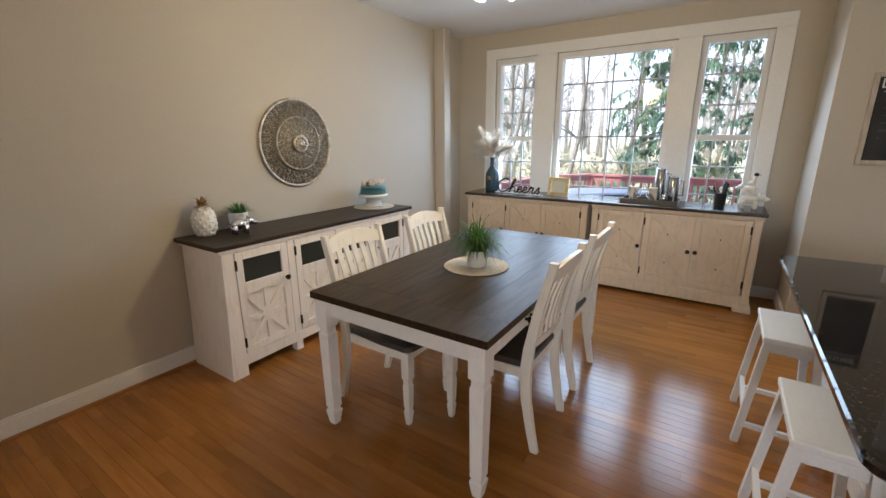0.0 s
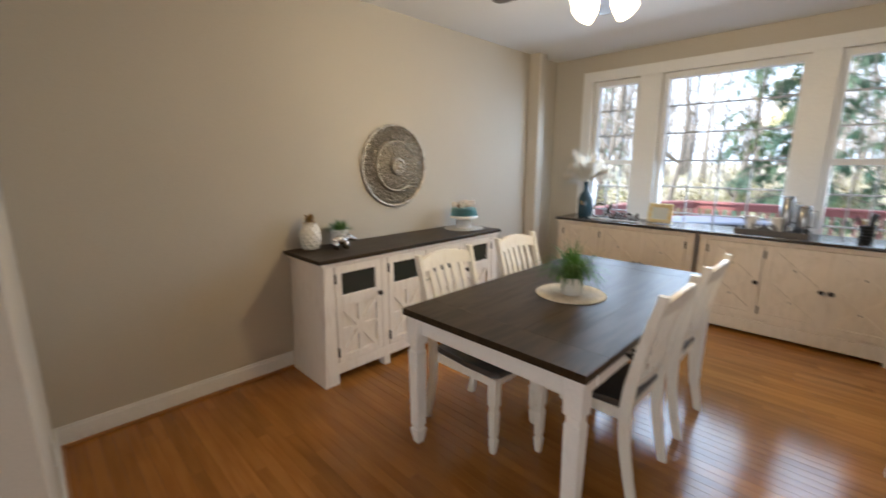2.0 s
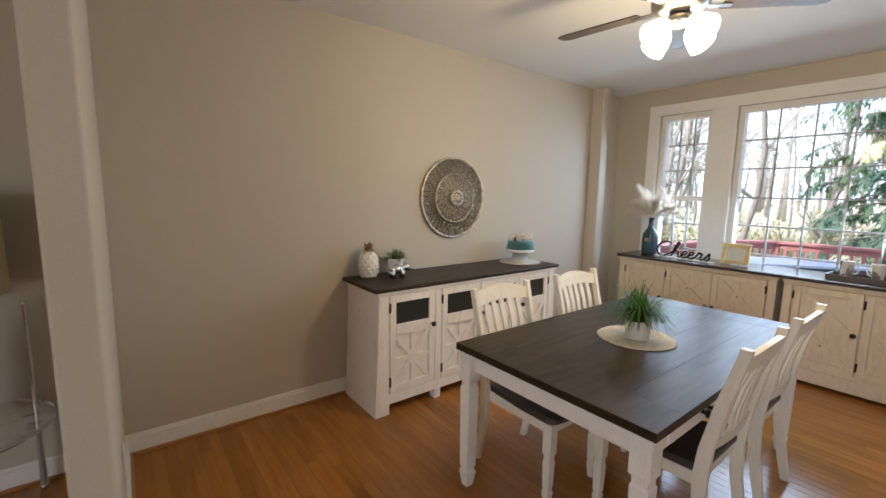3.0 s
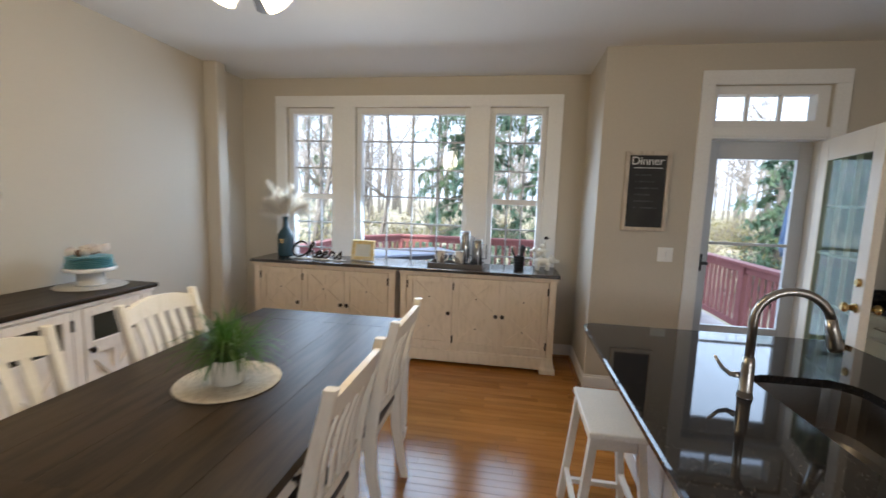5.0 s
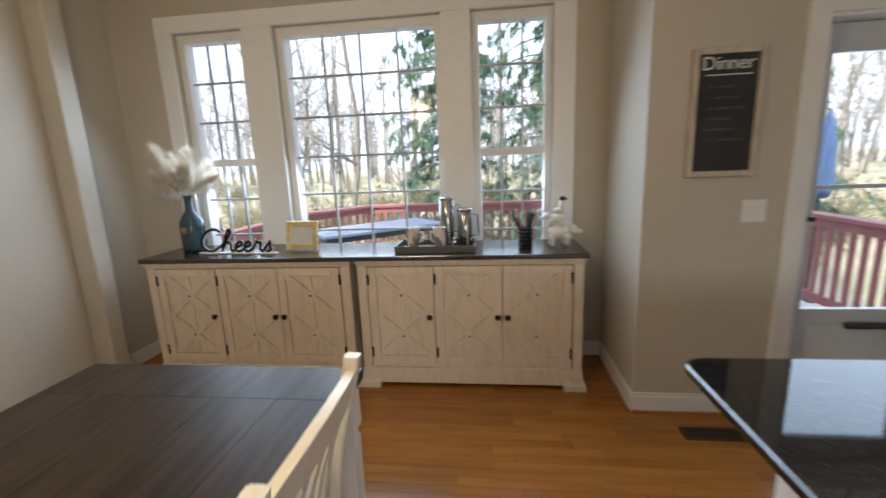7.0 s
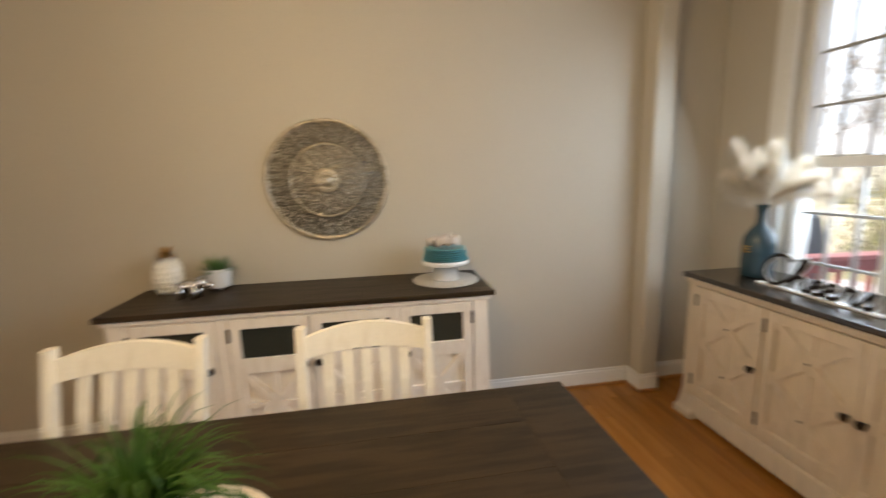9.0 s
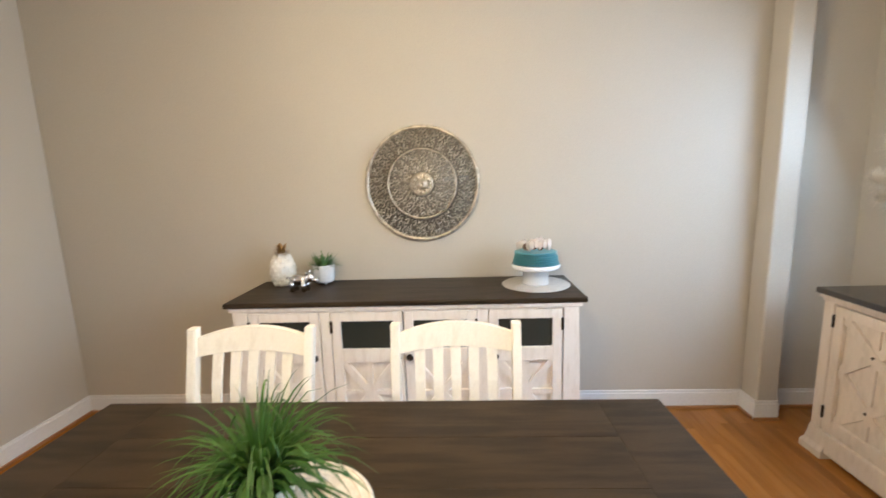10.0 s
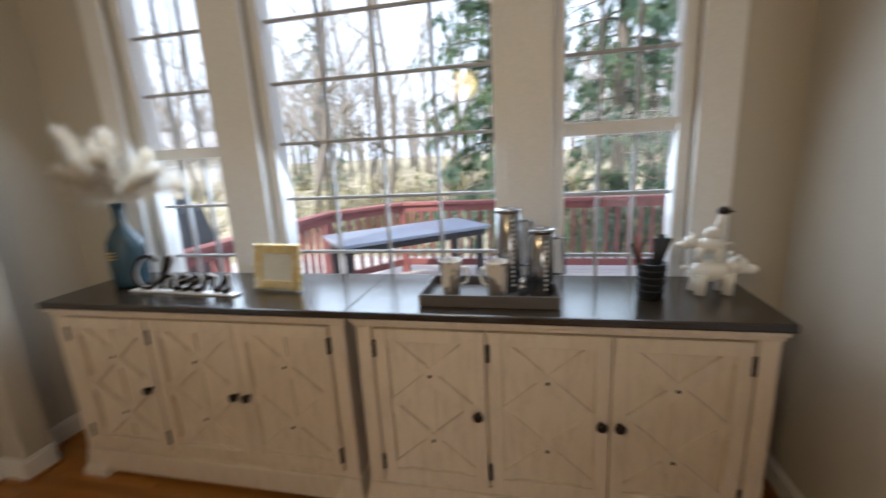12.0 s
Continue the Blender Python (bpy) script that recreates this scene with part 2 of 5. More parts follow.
def box(bm, lo, hi, bev=0.0, m=None):
    """A block between two corners, its edges rounded by bev."""
    lo, hi = Vector(lo), Vector(hi)
    g = bmesh.ops.create_cube(bm, size=1.0, matrix=Matrix.Translation((lo + hi) / 2) @ Matrix.Diagonal((*(hi - lo), 1)))
    vs = g["verts"]
    if bev:
        es = list({e for v in vs for e in v.link_edges})
        r = bmesh.ops.bevel(bm, geom=es, offset=bev, segments=2, profile=0.5, affect="EDGES", clamp_overlap=True)
        vs = list({v for f in r["faces"] for v in f.verts} | {v for v in vs if v.is_valid})
    if m is not None:
        bmesh.ops.transform(bm, matrix=m, verts=vs)
    return bm


def blk(lo, hi, bev=0.0, m=None):
    return box(bmesh.new(), lo, hi, bev, m)


def lathe(bm, prof, at=(0, 0, 0), seg=24, m=None, flute=0.0, flutes=0, ring=False):
    """Turns a profile of (radius, height) about z."""
    rings = []
    for r, z in prof:
        ring = []
        for i in range(seg):
            a = 2 * math.pi * i / seg
            rr = r * (1 + flute * math.cos(flutes * a))
            p = Vector((rr * math.cos(a), rr * math.sin(a), z))
            if m is not None:
                p = m @ p
            ring.append(bm.verts.new(p + Vector(at)))
        rings.append(ring)
    for a, b in zip(rings, rings[1:] + (rings[:1] if ring else [])):
        for i in range(seg):
            j = (i + 1) % seg
            bm.faces.new((a[i], a[j], b[j], b[i])).smooth = True
    if prof[0][0] > 1e-5 and not ring:
        bm.faces.new(rings[0][::-1])
    if prof[-1][0] > 1e-5 and not ring:
        bm.faces.new(rings[-1])
    return bm


def turned(prof, at=(0, 0, 0), seg=24, m=None, **k):
    return lathe(bmesh.new(), prof, at, seg, m, **k)


def tube(bm, pts, radii, seg=8, square=False, ny=1.0):
    """A rod along a line of points; square rods keep their sides along the axes."""
    pts = [Vector(p) for p in pts]
    if not hasattr(radii, "__len__"):
        radii = [radii] * len(pts)
    rings = []
    for i, p in enumerate(pts):
        d = (pts[min(i + 1, len(pts) - 1)] - pts[max(i - 1, 0)]).normalized()
        up = Vector((0, 1, 0)) if abs(d.y) < 0.9 else Vector((1, 0, 0))
        u = d.cross(up).normalized()
        w = u.cross(d).normalized()
        n = 4 if square else seg
        ph = math.pi / 4 if square else 0
        k = math.sqrt(2) if square else 1
        rings.append([bm.verts.new(p + radii[i] * k * (math.cos(2 * math.pi * q / n + ph) * u + ny * math.sin(2 * math.pi * q / n + ph) * w)) for q in range(n)])
    for a, b in zip(rings, rings[1:]):
        for i in range(len(a)):
            j = (i + 1) % len(a)
            bm.faces.new((a[i], a[j], b[j], b[i])).smooth = not square
    bm.faces.new(rings[0][::-1]), bm.faces.new(rings[-1])
    return bm


def rod(pts, radii, seg=8, square=False, ny=1.0):
    return tube(bmesh.new(), pts, radii, seg, square, ny)


def strip(bm, a, b, w, t, axis):
    """A flat batten from a to b, of width w and thickness t, lying on a face whose normal is axis."""
    a, b, ax = Vector(a), Vector(b), Vector(axis)
    d = (b - a).normalized()
    s = d.cross(ax).normalized() * w / 2
    q = [a - s, a + s, b + s, b - s]
    lo = [bm.verts.new(p) for p in q]
    hi = [bm.verts.new(p + ax * t) for p in q]
    bm.faces.new(hi), bm.faces.new(lo[::-1])
    for i in range(4):
        bm.faces.new((lo[i], lo[(i + 1) % 4], hi[(i + 1) % 4], hi[i]))
    return bm


def loft(bm, sections):
    """Joins closed outlines of equal length, and caps the ends."""
    rings = [[bm.verts.new(p) for p in s] for s in sections]
    for a, b in zip(rings, rings[1:]):
        for i in range(len(a)):
            j = (i + 1) % len(a)
            bm.faces.new((a[i], a[j], b[j], b[i]))
    bm.faces.new(rings[0][::-1]), bm.faces.new(rings[-1])
    return bm


def finish(bm, name, material):
    bmesh.ops.recalc_face_normals(bm, faces=bm.faces)
    me = bpy.data.meshes.new(name)
    bm.to_mesh(me)
    bm.free()
    me.materials.append(material)
    return me


def part(name, bm, material, parent=None, label=""):
    ob = new(name, finish(bm, name, material))
    ob.parent = parent
    return tagged(ob, label)


def thing(name, label, category, at=(0, 0, 0), rz=0.0, group=""):
    ob = new(name)
    ob.empty_display_size = 0.1
    ob.matrix_world = pose(*at, 0, 0, rz)
    return tagged(ob, label, category, group)


def setting(name, bm, material, label, category):
    return tagged(part(name, bm, material), label, category, kind="structure")


# ---- the shell ----
H = 2.72
XW, XE, YS, YN, YD = -2.93, 3.2, -4.0, 5.17, 4.46

bm = blk((XW - 0.15, YS, 0), (XW, YN, H))
setting("wall_west", bm, WALL, "warm greige painted wall behind the sideboard", "wall")
setting("wall_pier", blk((XW, 4.575, 0), (-2.785, 4.705, H), 0.012), WALL, "narrow greige painted pier between the room and bay", "wall")

OPEN = [(-2.43, -1.90), (-1.675, -0.50), (-0.30, 0.24)]
ZB, ZT = 0.62, 2.43
bm = bmesh.new()
edges_x = [XW - 0.15] + [v for o in OPEN for v in o] + [0.605]
for i in range(0, len(edges_x), 2):
    box(bm, (edges_x[i], YN, 0), (edges_x[i + 1], YN + 0.17, H))
for a, b in OPEN:
    box(bm, (a, YN, 0), (b, YN + 0.17, ZB))
    box(bm, (a, YN, ZT), (b, YN + 0.17, H))
setting("wall_north", bm, WALL, "greige painted window wall of the bay", "wall")
bm = bmesh.new()
box(bm, (0.605, YD, 0), (1.385, YD + 0.17, H))
box(bm, (0.605, YD + 0.17, 0), (0.775, YN + 0.17, H))
box(bm, (1.385, YD, 2.43), (2.17, YD + 0.17, H))
box(bm, (1.385, YD, 2.06), (2.17, YD + 0.17, 2.13))
box(bm, (2.17, YD, 0), (XE, YD + 0.17, H))
setting("wall_door", bm, WALL, "greige painted wall with the patio door", "wall")
setting("wall_east", blk((XE, YS, 0), (XE + 0.15, YD + 0.17, H)), WALL, "greige painted kitchen wall", "wall")
# Unseen closing wall; its wide opening is added for the fill lamp.
bm = bmesh.new()
box(bm, (XW - 0.15, YS - 0.15, 0), (0.8, YS, H))
box(bm, (3.0, YS - 0.15, 0), (XE + 0.15, YS, H))
box(bm, (0.8, YS - 0.15, 0), (3.0, YS, 0.75))
box(bm, (0.8, YS - 0.15, 2.25), (3.0, YS, H))
setting("wall_south", bm, WALL, "greige painted unseen far wall with an opening added for fill light", "wall")
setting("wall_stub", blk((XW, 0.097, 0), (-1.5, 0.2, H), 0.008), WALL, "short greige painted partition between dining and living room", "wall")
setting("ceiling", blk((XW - 0.15, YS - 0.15, H), (XE + 0.15, YN + 0.17, H + 0.12)), CEIL, "flat white painted ceiling", "ceiling")

# Unseen walls above the ceiling, added to keep the sun off the deck.
bm = blk((XW - 0.15, YN, H + 0.124), (0.775, YN + 0.17, 6.2))
box(bm, (0.605, YD + 0.17, H + 0.124), (0.775, YN, 6.2))
box(bm, (0.605, YD, H + 0.124), (XE + 0.15, YD + 0.17, 6.2))
setting("wall_sun_block", bm, SIDING, "unseen siding-clad wall added above to shade the deck", "wall")

# skirting boards with a stained shoe moulding
bm, bs = bmesh.new(), bmesh.new()
RUNS = [((XW, 0.2), (XW, 4.575), (1, 0)), ((XW, 4.575), (-2.785, 4.575), (0, -1)), ((-2.785, 4.56), (-2.785, 4.705), (1, 0)), ((XW, 4.705), (XW, YN), (1, 0)),
        ((XW, 0.2), (-1.5, 0.2), (0, 1)), ((XW, YN), (0.605, YN), (0, -1)), ((0.605, YD - 0.014), (0.605, YN), (-1, 0)), ((0.605, YD), (1.29, YD), (0, -1)),
        ((2.27, YD), (2.45, YD), (0, -1)), ((XW, YS), (XW, 0.097), (1, 0)), ((XW, 0.097), (-1.5, 0.097), (0, -1))]
for (x0, y0), (x1, y1), (nx, ny) in RUNS:
    for b, t, z0, z1 in ((bm, 0.014, 0.0, 0.102), (bm, 0.008, 0.102, 0.12), (bs, 0.028, 0.0, 0.016)):
        xs, ys = sorted((x0, x1, x0 + nx * t, x1 + nx * t)), sorted((y0, y1, y0 + ny * t, y1 + ny * t))
        box(b, (xs[0], ys[0], z0), (xs[-1], ys[-1], z1))
setting("baseboard", bm, TRIM, "white painted skirting board", "baseboard")
setting("trim_shoe", bs, MOULD, "stained wooden shoe moulding along the skirting", "trim")

# the triple window: casing, sashes, glazing bars and panes
bm = bmesh.new()
for a, b in ((-2.55, -2.43), (-1.90, -1.675), (-0.50, -0.30), (0.24, 0.38)):
    box(bm, (a, YN - 0.022, ZB), (b, YN, ZT), 0.003)
box(bm, (-2.55, YN - 0.022, ZT), (0.38, YN, 2.54), 0.004)
box(bm, (-2.56, YN - 0.03, ZB - 0.03), (0.39, YN + 0.1, ZB), 0.006)
box(bm, (-2.53, YN - 0.02, ZB - 0.11), (0.36, YN, ZB - 0.03), 0.003)
setting("trim_window", bm, TRIM, "wide white window casing with a sill", "trim")
for k, ((a, b), hung) in enumerate(zip(OPEN, (True, False, True)), 1):
    w = tagged(new("window_%d" % k), "white double-hung window with glazing bars" if hung else "large white picture window with glazing bars", "window", kind="structure")
    g0, g1 = a + 0.05, b - 0.05
    y = YN + 0.095
    fr = bmesh.new()
    box(fr, (a, y - 0.055, ZB), (g0, y + 0.05, ZT), 0.004)
    box(fr, (g1, y - 0.055, ZB), (b, y + 0.05, ZT), 0.004)
    box(fr, (g0, y - 0.055, 2.372), (g1, y + 0.05, ZT), 0.004)
    box(fr, (g0, y - 0.055, ZB), (g1, y + 0.05, 0.66), 0.004)
    part("window_frame", fr, TRIM, w)
    bars = bmesh.new()
    if hung:
        part("meeting_rail", blk((g0, y - 0.04, 1.49), (g1, y + 0.03, 1.545), 0.004), TRIM, w)
        cols, zs = 3, [2.1, 1.82, 1.24, 0.96]
    else:
        cols, zs = 4, [2.1, 1.82, 1.535, 1.26, 0.98]
    for i in range(1, cols):
        x = g0 + (g1 - g0) * i / cols
        bb = bmesh.new()
        box(bb, (x - 0.0075, y - 0.012, 0.66), (x + 0.0075, y + 0.012, 2.372), 0.003)
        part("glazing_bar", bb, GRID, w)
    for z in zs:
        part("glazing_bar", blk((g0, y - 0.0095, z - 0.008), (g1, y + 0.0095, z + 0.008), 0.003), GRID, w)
    pane = part("pane", blk((g0 - 0.003, y + 0.014, 0.657), (g1 + 0.003, y + 0.018, 2.375)), GLASS, w, "clear window glass")
    pane.visible_shadow = False

# patio doorway: casing, transom, grey storm door
bm = bmesh.new()
box(bm, (1.29, YD - 0.02, 0), (1.385, YD, 2.43), 0.003)
box(bm, (2.17, YD - 0.02, 0), (2.27, YD, 2.43), 0.003)
box(bm, (1.29, YD - 0.02, 2.43), (2.27, YD, 2.53), 0.003)
box(bm, (1.385, YD - 0.015, 2.06), (2.17, YD, 2.13), 0.003)
box(bm, (1.385, YD, 0), (1.4, YD + 0.17, 2.06))
box(bm, (2.155, YD, 0), (2.17, YD + 0.17, 2.06))
box(bm, (1.4, YD, 2.045), (2.155, YD + 0.17, 2.06))
setting("trim_doorway", bm, TRIM, "white casing round the patio door and transom", "trim")
w = tagged(new("window_4"), "three-light white transom window over the door", "window", kind="structure")
fr = bmesh.new()
for lo, hi in (((1.385, 0, 2.13), (1.425, 0, 2.43)), ((2.09, 0, 2.13), (2.17, 0, 2.43)), ((1.425, 0, 2.13), (2.09, 0, 2.18)), ((1.425, 0, 2.37), (2.09, 0, 2.43))):
    box(fr, (lo[0], YD + 0.03, lo[2]), (hi[0], YD + 0.13, hi[2]), 0.003)
part("window_frame", fr, TRIM, w)
for x in (1.645, 1.87):
    part("glazing_bar", blk((x - 0.012, YD + 0.06, 2.18), (x + 0.012, YD + 0.09, 2.37), 0.003), TRIM, w)
part("pane", blk((1.42, YD + 0.092, 2.175), (2.095, YD + 0.096, 2.375)), GLASS, w, "clear window glass").visible_shadow = False

d = tagged(new("door_1"), "grey metal storm door with a full glass pane", "door", kind="structure")
y0, y1 = YD + 0.105, YD + 0.14
fr = bmesh.new()
box(fr, (1.402, y0, 0.02), (1.50, y1, 2.04), 0.004)
box(fr, (2.055, y0, 0.02), (2.153, y1, 2.04), 0.004)
box(fr, (1.50, y0, 1.905), (2.055, y1, 2.04), 0.004)
box(fr, (1.50, y0, 0.02), (2.055, y1, 0.585), 0.004)
part("door_frame", fr, STORM, d)
part("kick_panel", blk((1.53, y0 - 0.006, 0.1), (2.02, y0, 0.5), 0.003), STORM, d)
part("pane", blk((1.497, y0 + 0.014, 0.58), (2.058, y0 + 0.018, 1.91)), GLASS, d, "clear storm door glass").visible_shadow = False
part("sash_bar", blk((1.5, y0 - 0.004, 1.24), (2.055, y0 + 0.013, 1.262), 0.003), STORM, d)
hb = bmesh.new()
box(hb, (1.42, y0 - 0.03, 1.075), (1.50, y0, 1.1), 0.004)
box(hb, (1.43, y0 - 0.012, 1.02), (1.46, y0, 1.16), 0.004)
part("door_handle", hb, BLACK, d, "black storm door latch")
part("door_closer", rod([(1.72, y0 - 0.03, 0.5), (2.12, y0 - 0.03, 0.5)], 0.018, 12), BLACK, d, "black tube door closer")

d = tagged(new("door_2"), "open cream door with a fifteen-light glass panel", "door", kind="structure")
d.matrix_world = pose(2.155, 4.455, 0, 0, 0, math.degrees(math.atan2(-0.80, -0.19)))
fr = bmesh.new()
for lo, hi in (((0, 0.02), (0.13, 2.03)), ((0.70, 0.02), (0.82, 2.03)), ((0.13, 1.88), (0.70, 2.03)), ((0.13, 0.02), (0.70, 0.27))):
    box(fr, (lo[0], -0.022, lo[1]), (hi[0], 0.022, hi[1]), 0.004)
part("door_frame", fr, DOORW, d)
for i in (1, 2):
    part("glazing_bar", blk((0.13 + 0.19 * i - 0.009, -0.014, 0.27), (0.13 + 0.19 * i + 0.009, 0.014, 1.88), 0.003), DOORW, d)
for i in range(1, 5):
    part("glazing_bar", blk((0.13, -0.0125, 0.27 + 0.322 * i - 0.009), (0.70, 0.0125, 0.27 + 0.322 * i + 0.009), 0.003), DOORW, d)
for s in (-0.0165, 0.0165):
    part("pane", blk((0.127, s - 0.0015, 0.267), (0.703, s + 0.0015, 1.883)), DOORG, d, "grey-green coated door glass").visible_shadow = False
for s in (-1, 1):
    kb = turned([(0.027, 0), (0.027, 0.006), (0.011, 0.01), (0.011, 0.035), (0.027, 0.045), (0.03, 0.058), (0.02, 0.07), (0, 0.072)], seg=20, m=pose(0.765, s * 0.022, 0.97, -90 * s))
    part("door_handle", kb, BRASS, d, "polished brass door knob")
    part("deadbolt", turned([(0.026, 0), (0.026, 0.01), (0.018, 0.018), (0, 0.018)], seg=20, m=pose(0.765, s * 0.022, 1.12, -90 * s)), BRASS, d, "brass deadbolt rose")

# ---- dining table ----


def knob(parent, at, normal, s=1.0, name="knob"):
    q = Vector(normal).to_track_quat("Z", "Y").to_matrix().to_4x4()
    b = turned([(0.008 * s, 0), (0.007 * s, 0.012 * s), (0.015 * s, 0.017 * s), (0.017 * s, 0.023 * s), (0.012 * s, 0.029 * s), (0, 0.031 * s)], seg=16, m=Matrix.Translation(at) @ q)
    return part(name, b, BRONZE, parent, "dark bronze knob")


def sq(cx, cy, h, z):
    return [(cx - h, cy - h, z), (cx + h, cy - h, z), (cx + h, cy + h, z), (cx - h, cy + h, z)]


def turned_square_leg(cx, cy, top, h):
    """A square tapered leg with a stepped collar and a pointed block foot."""
    secs = [(0.0, 0.55), (0.006, 0.62), (0.075, 0.92), (0.085, 0.92), (0.09, 0.72), (0.1, 0.72), (0.108, 0.86), (top - 0.20, 1.0), (top - 0.19, 0.85), (top - 0.165, 0.85), (top - 0.155, 1.14), (top, 1.14)]
    return loft(bmesh.new(), [sq(cx, cy, h * k, z) for z, k in secs])


def dining_table():
    t = thing("dining_table", "white farmhouse dining table with a dark stained plank top", "table", (-1.132, 2.506, 0))
    hx, hy = 0.506, 0.931
    # planks along the length between two breadboard ends
    n = 5
    for i in range(n):
        x0 = -hx + 2 * hx * i / n
        part("tabletop_board", blk((x0 + 0.0004, -hy + 0.2, 0.745), (x0 + 2 * hx / n - 0.0004, hy - 0.2, 0.78), 0.0012), DARKW, t, "dark stained board")
    for s in (-1, 1):
        part("tabletop_board", blk((-hx, s * (hy - 0.1) - 0.0998, 0.745), (hx, s * (hy - 0.1) + 0.0998, 0.7801), 0.0015), DARKW, t, "dark stained breadboard end")
    for s in (-1, 1):
        part("apron", blk((-hx + 0.09, s * (hy - 0.065) - 0.012, 0.64), (hx - 0.09, s * (hy - 0.065) + 0.012, 0.744), 0.003), TABLEW, t)
        part("apron", blk((s * (hx - 0.055) - 0.012, -hy + 0.1, 0.64), (s * (hx - 0.055) + 0.012, hy - 0.1, 0.744), 0.003), TABLEW, t)
        for y in (-0.45, 0.45):
            dr = part("drawer", blk((s * (hx - 0.043), y - 0.3, 0.655), (s * (hx - 0.032), y + 0.3, 0.735), 0.003), TABLEW, t)
            for k in (-0.03, 0.03):
                knob(dr, (s * (hx - 0.032), y + k, 0.697), (s, 0, 0), 1.0)
        for r in (-1, 1):
            part("leg", turned_square_leg(s * (hx - 0.053), r * (hy - 0.053), 0.744, 0.0335), TABLEW, t)
    return t


dining_table()

# ---- chairs ----


def chair_post(s):
    """A curved rear post, from a foot that sweeps back to a top that leans out."""
    pts = [(-0.262, 0), (-0.236, 0.12), (-0.208, 0.28), (-0.2, 0.43), (-0.212, 0.56), (-0.252, 0.77), (-0.303, 0.965), (-0.31, 1.0)]
    out = []
    for x, z in pts:
        w = 0.017 + 0.007 * max(0, 1 - abs(z - 0.45) / 0.45)
        yy = s * (0.2 + 0.018 * z)
        out.append([(x - w * 1.15, yy - 0.016, z), (x + w * 1.15, yy - 0.016, z), (x + w * 1.15, yy + 0.016, z), (x - w * 1.15, yy + 0.016, z)])
    bm = loft(bmesh.new(), out)
    bmesh.ops.bevel(bm, geom=[e for e in bm.edges if abs(e.verts[0].co.z - e.verts[1].co.z) > 0.01], offset=0.004, segments=2, affect="EDGES")
    return bm


def back_x(z):
    return -0.212 - 0.228 * (z - 0.56)


def dining_chair(at, rz, label):
    c = thing("dining_chair", label, "chair", at, rz, "chairs round the table")
    # saddle seat, rounded at the front
    bm = bmesh.new()
    prof = [(-0.2, 0.19), (0.05, 0.215), (0.225, 0.215), (0.265, 0.19), (0.28, 0.1)]
    outline = [(x, y) for x, y in prof] + [(x, -y) for x, y in prof[::-1]]
    secs = [(0.44, 0.985), (0.446, 1.0), (0.464, 1.0), (0.472, 0.975)]
    loft(bm, [[(x * k, y * k, z) for x, y in outline] for z, k in secs])
    part("seat", bm, SEATW, c, "dark stained wooden seat")
    fr = bmesh.new()
    box(fr, (-0.19, -0.2, 0.385), (-0.168, 0.2, 0.44), 0.003)
    box(fr, (0.222, -0.19, 0.385), (0.244, 0.19, 0.44), 0.003)
    for s in (-1, 1):
        box(fr, (-0.17, s * 0.19 - 0.011, 0.385), (0.222, s * 0.19 + 0.011, 0.44), 0.003)
    part("seat_frame", fr, CHAIRW, c)
    for s in (-1, 1):
        part("rear_leg", chair_post(s), CHAIRW, c)
        part("leg", turned_square_leg(0.235, s * 0.19, 0.44, 0.021), CHAIRW, c)
    # crest rail, arched, and bowed backwards
    bm = bmesh.new()
    secs = []
    for i in range(13):
        u = -1 + 2 * i / 12
        y, bow = u * 0.214, -0.022 * (1 - u * u)
        top, low = 0.962 + 0.036 * (1 - u * u), 0.896 + 0.018 * (1 - u * u)
        xt, xl = back_x(top) + bow, back_x(low) + bow
        secs.append([(xl - 0.012, y, low), (xl + 0.012, y, low), (xt + 0.012, y, top), (xt - 0.012, y, top)])
    part("crest_rail", loft(bm, secs), CHAIRW, c)
    bm = bmesh.new()
    secs = []
    for i in range(9):
        u = -1 + 2 * i / 8
        bow = -0.018 * (1 - u * u)
        x = back_x(0.58) + bow
        secs.append([(x - 0.01, u * 0.213, 0.56), (x + 0.01, u * 0.213, 0.56), (x + 0.006, u * 0.213, 0.6), (x - 0.014, u * 0.213, 0.6)])
    part("lower_rail", loft(bm, secs), CHAIRW, c)
    for i in range(5):
        u = -0.64 + 0.32 * i
        ptsz = [0.59, 0.69, 0.80, 0.912]
        rows = []
        for z in ptsz:
            x = back_x(z) - 0.02 * (1 - u * u) + 0.014 * math.sin((z - 0.59) / 0.31 * math.pi)
            y, w = u * (0.195 + 0.03 * (z - 0.59)), 0.0145 + 0.004 * (z - 0.59) / 0.3
            rows.append([(x - 0.005, y - w, z), (x + 0.006, y - w, z), (x + 0.006, y + w, z), (x - 0.005, y + w, z)])
        part("back_slat", loft(bmesh.new(), rows), CHAIRW, c)
    return c


first = dining_chair((-0.835, 2.215, 0), 180, "cream slat-back dining chair with dark seat, tucked under the table")
copy_thing(first, pose(-0.835, 2.865, 0, 0, 0, 180))
copy_thing(first, pose(-1.465, 2.03, 0, 0, 0, 0))
copy_thing(first, pose(-1.475, 2.775, 0, 0, 0, 0))

# ---- cabinets ----


